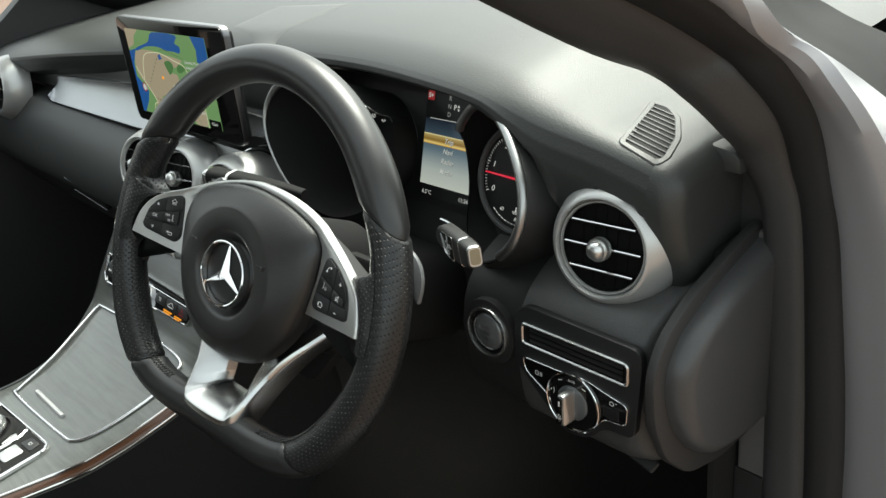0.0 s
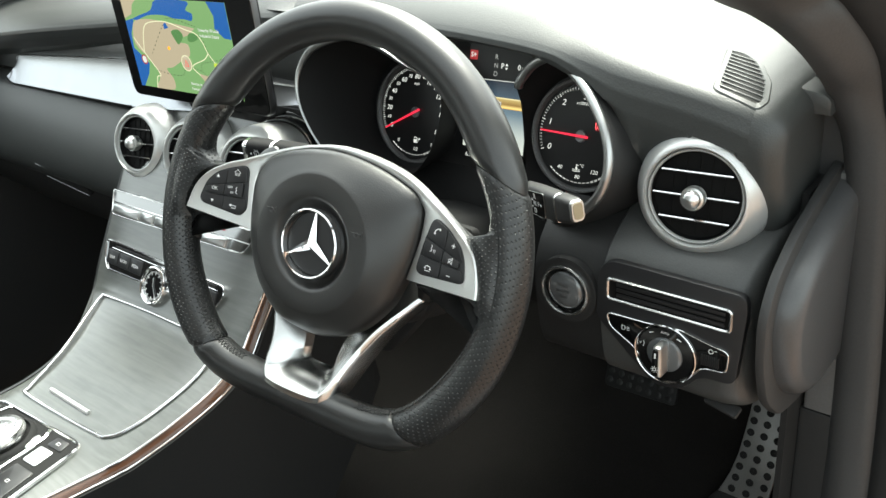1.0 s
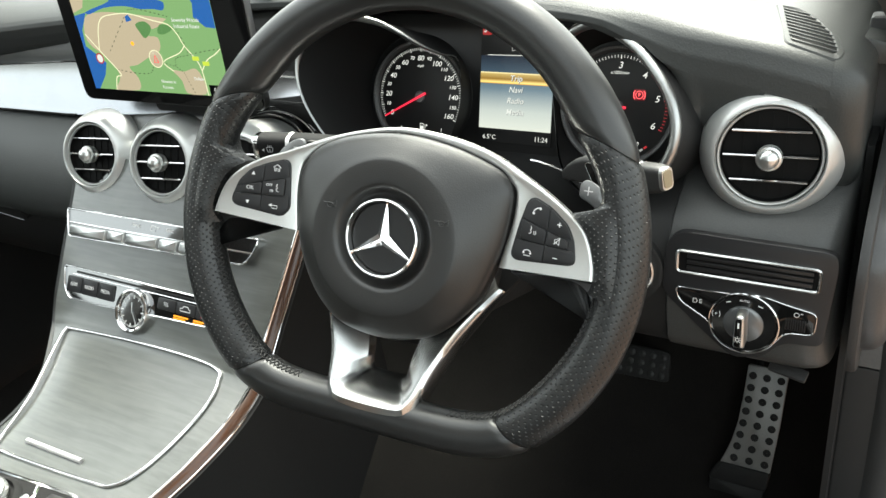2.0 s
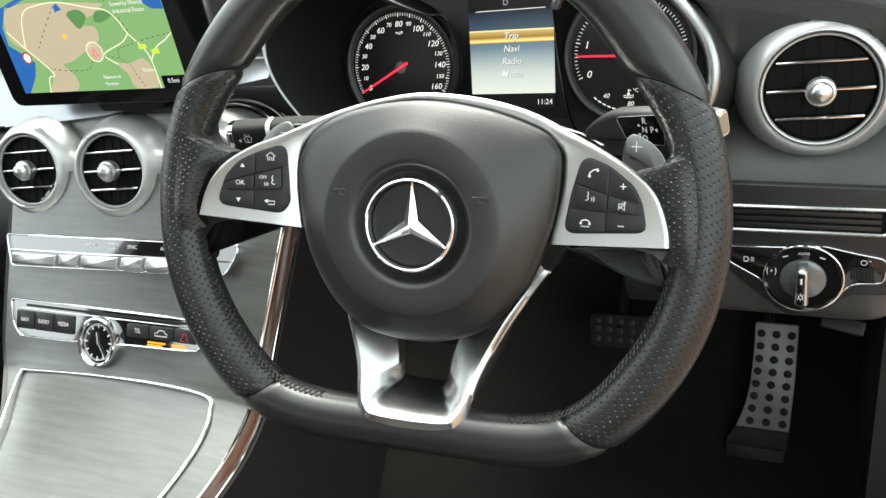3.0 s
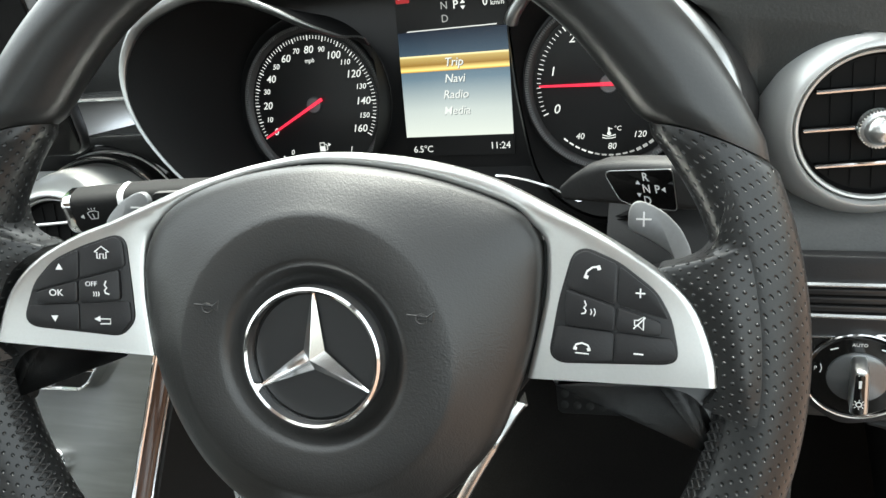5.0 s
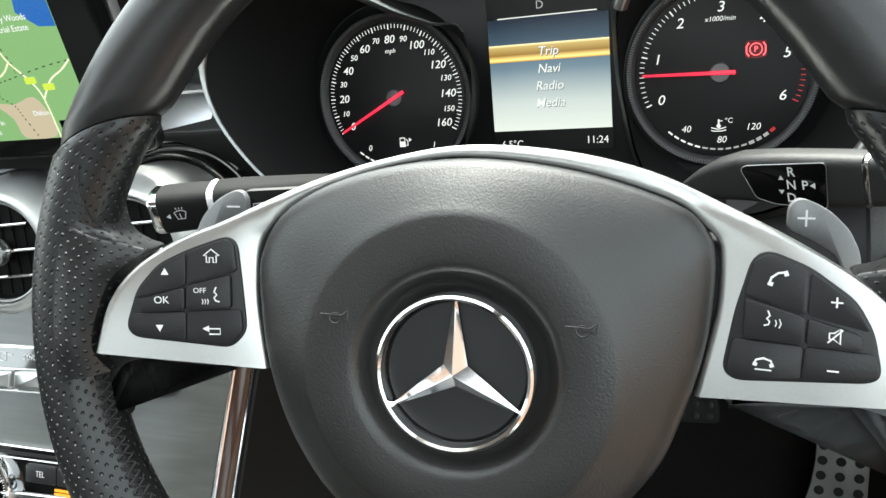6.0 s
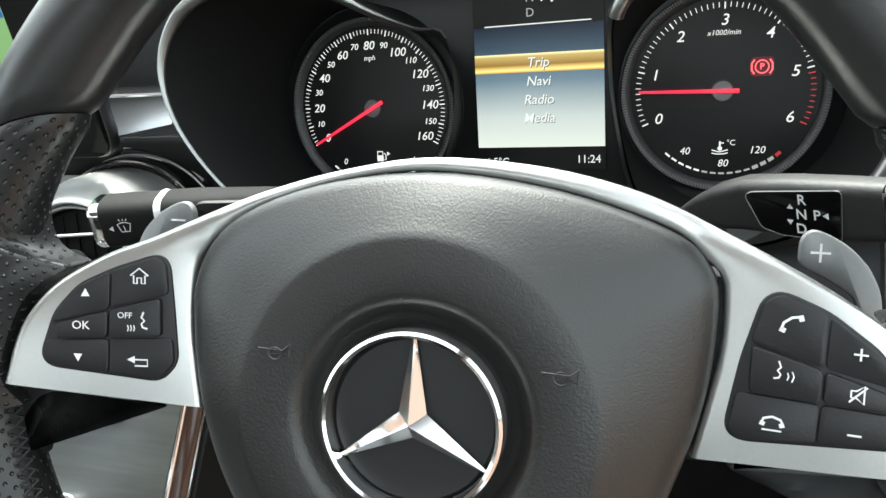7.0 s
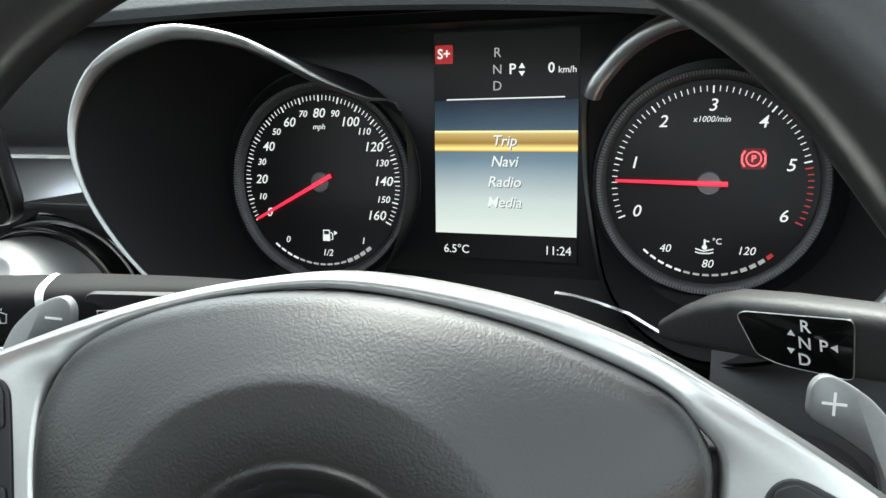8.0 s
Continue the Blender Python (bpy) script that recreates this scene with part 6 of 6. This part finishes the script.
area("map_sea", [(-113, 26), (-93, 30), (-107, 10), (-109, -8), (-95, -17), (-83, -26), (-90, -40), (-106, -57), (-113, -57)], M_SEA, 1.2, "blue lit sea")
area("map_sea", [(-33, 26), (-28, 28), (-24, 22), (-33, 20)], M_SEA, 1.25)
for pts in ([(-88, -12), (-80, 12), (-70, 24), (-52, 28), (-26, 29), (8, 22), (28, 18), (38, 8), (44, -4), (56, -18), (61, -30), (62, -57)], [(61, -30), (72, -18), (84, -12), (93, -6)], [(-104, 6), (-86, -14), (-64, -38), (-72, -42), (-78, -57)], [(44, -4), (34, -12), (8, -22), (20, -32)]):
    part("map_road", ribbon(bmesh.new(), spline(pts, 4, False), 1.1, 1.5), M_ROAD, screen, smooth=False)
for pts in ([(-26, 33), (-12, 34), (12, 30), (32, 26)], [(8, -23), (24, -26), (27, -18), (44, -14), (70, -9), (93, -6)], [(24, -26), (34, -33), (38, -42), (44, -56)], [(-66, -33), (-42, -36), (-16, -35), (-8, -24)], [(-34, 25), (-54, 5), (-72, -14)], [(38, 14), (46, -4), (46, -12)]):
    bm = bmesh.new()
    p = spline(pts, 8, False)
    for a, b in zip(p[::2], p[1::2]):
        a2 = (a[0] + (b[0] - a[0]) * 0.8, a[1] + (b[1] - a[1]) * 0.8)
        ribbon(bm, [a, a2], 0.8, 1.5)
    part("map_dotted_line", bm, M_PATH, screen, smooth=False)
for s, x, y, size in (("Sowerby Woods", 54, 23, 5.6), ("Industrial Estate", 54, 16.5, 5.6), ("Newton in", 8, -44, 5.0), ("Furness", 5, -50.5, 5.0), ("Dalton", 54, -39, 5.0)):
    text("map_lettering", s, size, x, y, 1.7, M_LIT, screen)
part("scale_box", block(rect(66, -57, 93, -45), 1.2, 1.8), M_GLOSS, screen, smooth=False)
text("map_lettering", "0.5mi", 6.0, 79, -50, 2.1, M_LIT, screen)
for x, y in ((56, -17), (69, -22)):
    part("road_sign", block(rect(x - 4.4, y - 2.2, x + 4.4, y + 2.2, 1), 1.4, 1.9), glow("yellow_sign", (0.5, 0.6, 0.06), 0.28), screen, "yellow lit road sign")
part("position_disc", lathe([(0.2, 1.8), (9, 1.8), (9.6, 1.4)], 32, -2, -19), M_TOWN, screen, "round position marker")
bm = bmesh.new()
ribbon(bm, circle(-2, -19, 9.4, 32), 0.9, 2.0, True)
part("position_ring", bm, M_ROAD, screen)
bm = bmesh.new()
ribbon(bm, [(-5, -23), (1, -23), (-2.4, -15)], 1.2, 2.1, True)
part("position_arrow", bm, M_RED, screen)
part("speed_sign", lathe([(0.2, 1.9), (5.5, 1.9), (5.6, 1.5)], 24, -90, -21), M_LIT, screen, "round white speed sign")
bm = bmesh.new()
ribbon(bm, circle(-90, -21, 5.4, 24), 1.6, 2.2, True)
part("speed_sign_ring", bm, M_REDDIM, screen)
part("town_dot", lathe([(0.2, 1.9), (2.2, 1.9), (2.3, 1.5)], 16, -32, -3), M_ORANGE, screen)

# ---- centre stack: climate strip, audio strip, clock ----
STACK = leaning(-0.405, 0.09, 0.455, 33)
climate = thing("climate_panel", STACK, "climate control strip with chrome rocker keys on the console", "control panel")
co = rounded([(-154, 62), (152, 67), (150, 55), (141, 40), (134, 35), (-143, 27), (-148, 40)], 5)
part("climate_frame", frame_shape(co, inset(co, 2.0), -9, 4.0, 0.8), M_CHROME, climate, "chrome frame")
part("climate_back", block(inset(co, 1.8), -9, 1.6), M_PIANO, climate, "gloss black climate strip")
part("climate_divider", block([(-148, 45.5), (146, 50.5), (146, 48.5), (-148, 43.5)], 1, 3.2, 0.4), M_CHROME, climate, "chrome divider")
x = -141.0
for w in (66, 30, 52, 30, 66):
    y0 = 29.5 + (x + 141) * 0.026
    part("rocker_key", block(rounded([(x, y0), (x + w - 3, y0 + 1.2), (x + w - 3, y0 + 13.5), (x, y0 + 12.5)], 2), 1.5, 6.5, 2.0), M_SATIN, climate, "satin silver rocker key")
    x += w + 1.5 if w != 30 else 31.5
for s, x in (("MENU", -32), ("SYNC", 22), ("A/C", 62)):
    text("climate_lettering", s, 5.4, x, 56.0 + 0.016 * x, 2.1, M_ICON, climate, width=0.9)
bm = bmesh.new()
ribbon(bm, [(-8, 53), (-8, 58.5), (-1, 58.5), (-1, 53)], 0.7, 2.1, True)
ribbon(bm, [(0.5, 57.5), (5, 57.5)], 0.9, 2.1)
part("climate_marks", bm, M_ICON, climate)
for x, mt in ((88, M_SEA), (93, M_REDDIM)):
    part("temperature_mark", patch(bmesh.new(), [(x - 2, 55), (x + 2, 55), (x, 60)], 2.2), mt, climate)

audio = thing("audio_panel", STACK, "gloss black audio key strip with a disc slot on the console", "control panel")
ao = rounded([(-143, -6), (118, -7), (122, -18), (112, -37), (90, -39), (20, -41), (-60, -45), (-126, -46), (-137, -34)], 6)
part("audio_frame", frame_shape(ao, inset(ao, 1.7), -6, 3.4, 0.7), M_CHROME, audio, "chrome frame")
part("audio_back", block(inset(ao, 1.5), -1, 1.4), M_PIANO, audio, "gloss black audio strip")
part("disc_slot", block(rect(-120, -13.5, 100, -11, 1), 1.0, 1.9, 0.2), M_BLACK, audio, "black disc slot")
part("eject_bar", tube([(-126, -15.6, 1.6), (106, -15.6, 1.6)], 0.7, 6), M_CHROME, audio)
for (a, b), s in (((-132, -106), "NAVI"), ((-105, -78), "RADIO"), ((-77, -50), "MEDIA"), ((22, 50), "TEL"), ((51, 80), ""), ((81, 108), "")):
    y1, y0 = -18, (-37 if a < 0 else -31)
    k = part("audio_key", block(rect(a, y0, b, y1, 2.2), 1.0, 3.4, 0.8), M_BUTTON, audio)
    if s:
        text("key_lettering", s, 6.0, (a + b) / 2, (y0 + y1) / 2, 3.8, M_ICON, k, width=0.85)
bm = bmesh.new()
ribbon(bm, [(94.5 - 5, -29), (94.5 + 5, -29), (94.5, -20.5)], 1.0, 3.8, True)
part("hazard_mark", bm, M_REDDIM, audio, "red hazard triangle")
bm = bmesh.new()
ribbon(bm, [(58, -27), (58, -24.5), (61, -24), (63, -21.5), (69, -21.5), (71, -24), (73, -24.5), (73, -27)], 0.8, 3.8, True)
part("car_mark", bm, M_ICON, audio)
for a, b in ((48, 70), (78, 96)):
    for k in range(2):
        bm = bmesh.new()
        ribbon(bm, [(a, -34.2 - 2.6 * k), (b - 4 * k, -34.2 - 2.6 * k)], 1.7, 2.2)
        part("lit_bar", bm, M_ORANGE, audio, "orange lit label bar")

clock = thing("analogue_clock", STACK @ Matrix.Translation((mm(-12.8), mm(-40.5), 0)), "small round analogue clock with a chrome rim", "clock")
part("clock_rim", lathe([(25.5, -2), (25.5, 6), (24.6, 8.4), (23, 9), (21.4, 8), (20.8, 5)], 56), M_CHROME, clock, "chrome rim")
face = part("clock_face", lathe([(0.2, 5.2), (21, 5.2)], 48), M_PIANO, clock, "black clock face")
bm = bmesh.new()
for i in range(60):
    a = 2 * math.pi * i / 60
    r0 = 16.5 if i % 5 else 14.0
    ribbon(bm, [(r0 * math.cos(a), r0 * math.sin(a)), (18.8 * math.cos(a), 18.8 * math.sin(a))], 1.2 if i % 5 == 0 else 0.5, 5.6)
part("clock_marks", bm, M_ICON, face)
for a, r, w in ((101, 10, 1.6), (306, 15, 1.2)):
    d = (math.cos(radians(a)), math.sin(radians(a)))
    part("clock_pointer", ribbon(bmesh.new(), [(-2 * d[0], -2 * d[1]), (r * d[0], r * d[1])], w, 6.4), M_SATIN, face, "silver pointer")

# ---- touch controller behind the tray ----
TC = Matrix.Translation((-0.408, -0.175, con_z(-0.175) + 0.002)) @ Matrix.Rotation(math.atan2(con_z(-0.12) - con_z(-0.23), 0.11), 4, "X") @ Matrix.Rotation(radians(4), 4, "Z")
tc = thing("touch_controller", TC, "silver rotary touch controller in a gloss black console panel", "controller")
to = rounded([(-102, -150), (96, -150), (93, 44), (84, 52), (-78, 52), (-90, 40)], 10)
part("controller_frame", frame_shape(to, inset(to, 4.0), -2, 3.2, 1.4), M_CHROME, tc, "chrome panel frame")
# Dull black stands in for a gloss panel that mirrors a dark roof.
part("controller_base", block(inset(to, 2.8), -2, 1.2), M_DEEP, tc, "dull black panel in place of dark reflections")
part("inner_line", tube([(34, -145, 2), (40, 20, 2), (39, 36, 2), (33, 46, 2)], 2.4, 8), M_CHROME, tc, "chrome divider")
part("inner_line", tube([(-74, -140, 2), (-66, 12, 2), (-62, 34, 2), (-56, 48, 2)], 2.0, 8), M_CHROME, tc, "chrome divider")
part("rotary_skirt", lathe([(33, 6), (37, 4), (39, 1.4)], 48, -6, 8), M_DEEP, tc, "dull black skirt")
part("rotary_ring", lathe([(0.2, 17), (19, 17), (22, 18.5), (27, 17), (29.5, 13), (29.8, 8), (28, 3)], 56, -6, 8), M_POLISH, tc, "silver rotary ring")
part("rotary_top", lathe([(0.2, 17.6), (17.5, 17.5), (18.5, 16.8)], 48, -6, 8), M_POLISH, tc, "polished rotary top")
pad_line = rounded([(-36, -85), (25, -85), (20, -12), (10, -2), (-22, -2), (-32, -12)], 10)
part("touchpad", block(pad_line, 22, 33, 4), M_GLOSS, tc, "gloss black touch pad")
part("touchpad_stem", block(inset(pad_line, 10), 0, 22), M_DEEP, tc, "black touch pad stem")
part("touchpad_edge", tube([(x, y, 28) for x, y in pad_line], 3.2, 8, True), M_POLISH, tc, "silver touch pad edge")
part("touchpad_face", block(inset(pad_line, 11), 32.5, 33.6, 0.4), M_POLISH, tc, "bright touch surface")
# Some silver keys stand in for white reflections on the black panel.
for pts, mat, note in (([(-86, 30), (-70, 30), (-68, 44), (-82, 44)], M_DIAL, ""), ([(-64, -30), (-50, -30), (-48, -14), (-62, -14)], M_SATIN, "silver key"), ([(24, 20), (34, 14), (34, 34), (27, 36)], M_SATIN, "silver key"), ([(52, 30), (78, 30), (76, 44), (54, 44)], M_DIAL, ""), ([(48, 2), (72, 2), (72, 26), (48, 26)], M_SATIN, "silver rocker key"), ([(48, -46), (84, -46), (82, -4), (48, -4)], M_DIAL, ""), ([(48, -96), (86, -96), (84, -52), (48, -52)], M_DIAL, "")):
    key = part("controller_key", block(rounded(pts, 3), 1, 2.6, 0.8), mat, tc, note)
    if mat is M_DIAL:
        kx, ky = sum(p[0] for p in pts) / 4, sum(p[1] for p in pts) / 4
        bm = bmesh.new()
        ribbon(bm, [(kx - 2.4, ky - 1.5), (kx + 2.4, ky - 1.5), (kx + 2.4, ky + 1.5), (kx - 2.4, ky + 1.5)], 0.7, 2.7, True)
        part("key_mark", bm, M_ICON, key)

# ---- pedals ----
PED = leaning(0.183, 0.5808, 0.0290, 27)
accel = thing("accelerator_pedal", PED, "steel accelerator pedal with dark rubber studs", "pedal")
ped = rounded([(-26, 80), (31, 80), (30, 0), (26, -76), (-46, -77), (-40, -60), (-34, -40), (-29, -10), (-27, 30)], 4)
part("pedal_plate", block(ped, -5, 0, 1.5), M_STEEL, accel, "brushed steel plate")
part("pedal_heel", block(rounded([(-60, -104), (24, -104), (27, -74), (-46, -74), (-56, -90)], 6), -12, 3, 4), M_RUBBER, accel, "black pedal heel")
part("heel_foot", block(rounded([(-57, -135), (21, -135), (22, -100), (-58, -100)], 4), -26, -6, 3), M_BLACK, accel, "black rubber foot under the heel")
for r in range(8):
    for c in range(3):
        u = r / 7
        left, right = -17.5 - 9.1 * u ** 1.6, 22.0 - 5.0 * u
        part("stud", lathe([(0.2, 0.7), (4.9, 0.6), (5.6, 0.2), (5.6, -0.5)], 14, left + (right - left) * c / 2, 64 - 18.3 * r), M_RUBBER, accel)
BRK = leaning(-0.035, 0.60, 0.075, 30)
brakep = thing("brake_pedal", BRK, "wide black rubber brake pedal with studs", "pedal")
part("pedal_plate", block(rounded([(-46, 22), (78, 24), (82, -24), (-42, -28)], 9), -6, 0, 2), M_RUBBER, brakep, "black rubber plate")
for r in range(3):
    for c in range(7):
        part("stud", lathe([(0.2, 0.7), (4.8, 0.6), (5.4, 0.2), (5.4, -0.5)], 14, -33 + 17 * c, 13 - 14.5 * r), M_TRIM, brakep)
part("pedal_arm", tube([(0, 0, -6), (0, 60, -30), (0, 200, -60)], 9, 10), M_DEEP, brakep, "black pedal arm")
part("pedal_arm", tube([(-10, 40, -8), (-10, 140, -40), (-10, 240, -60)], 8, 10), M_BLACK, accel, "black pedal arm")
latch = thing("diagnostic_flap", leaning(0.2537, 0.245, 0.3885, 60, 0, -11), "small grey flap under the dashboard", "flap")
part("flap", block(rect(-17, -6, 17, 6, 2), -2, 2, 1), M_TRIM, latch)

# ---- passenger seat ----
def cushion(pts, z0, z1, r, crown=0.0):
    """A padded shape: an outline with a full rounded edge and a slightly crowned top."""
    bm = bmesh.new()
    rings = [[(x, y, z0) for x, y in pts]]
    for k in range(8):
        a = math.pi / 2 * k / 7
        rings.append([(x, y, z1 - r + r * math.sin(a)) for x, y in inset(pts, r * (1 - math.cos(a)))])
    for k, d in ((0.25, r + 30), (0.6, r + 70), (1.0, r + 110)):
        rings.append([(x, y, z1 + crown * k) for x, y in inset(pts, d)])
    vs = face_grid(bm, rings, closed_u=True)
    cap(bm, vs[-1])
    cap(bm, vs[0][::-1])
    return bm


seat = thing("car_seat", Matrix.Translation((-0.82, -0.37, 0.08)), "black leather passenger seat beside the console", "car seat")
part("seat_base", block(rounded([(-190, -230), (190, -230), (190, 210), (-190, 210)], 30), -180, 20, 4), M_TRIM, seat, "dark plastic seat base")
part("cushion", cushion(rounded([(-230, -260), (225, -260), (232, 200), (195, 270), (-195, 270), (-232, 200)], 70, 8), 0, 205, 60, 10), M_SEAT, seat, "black leather seat cushion")
part("seam", tube([(-150, -240, 211), (-150, 40, 213), (-140, 170, 209)], 1.6, 6), M_RUBBER, seat, "sewn seam")
part("seam", tube([(150, -240, 211), (150, 40, 213), (140, 170, 209)], 1.6, 6), M_RUBBER, seat, "sewn seam")
part("backrest", cushion(rounded([(-230, 0), (230, 0), (220, 560), (150, 640), (-150, 640), (-220, 560)], 70, 8), -60, 60, 45, 8), M_SEAT, seat, "black leather backrest", at=Matrix.Translation((0, -0.30, 0.12)) @ Matrix.Rotation(radians(105), 4, "X"))

# Unseen seat copy, added to block light and darken reflections from behind.
copy_thing(seat, Matrix.Translation((-0.02, -0.52, 0.06)))["label"] = "unseen black leather driver seat, added to block light from behind"

# ---- floor mat in the driver's footwell ----
mat = thing("floor_mat", Matrix.Translation((0.06, 0.14, -0.0995)), "black carpet floor mat with a stitched edge under the pedals", "floor mat")
mo = rounded([(-230, -330), (215, -330), (225, 60), (190, 300), (150, 345), (-150, 330), (-215, 250), (-225, 0)], 45, 6)
part("mat_body", block(mo, 0, 7, 2), M_CARPET, mat, "black carpet mat")
part("mat_edge", tube([(x, y, 7) for x, y in inset(mo, 6)], 2.2, 6, True), M_RUBBER, mat, "black stitched edge")
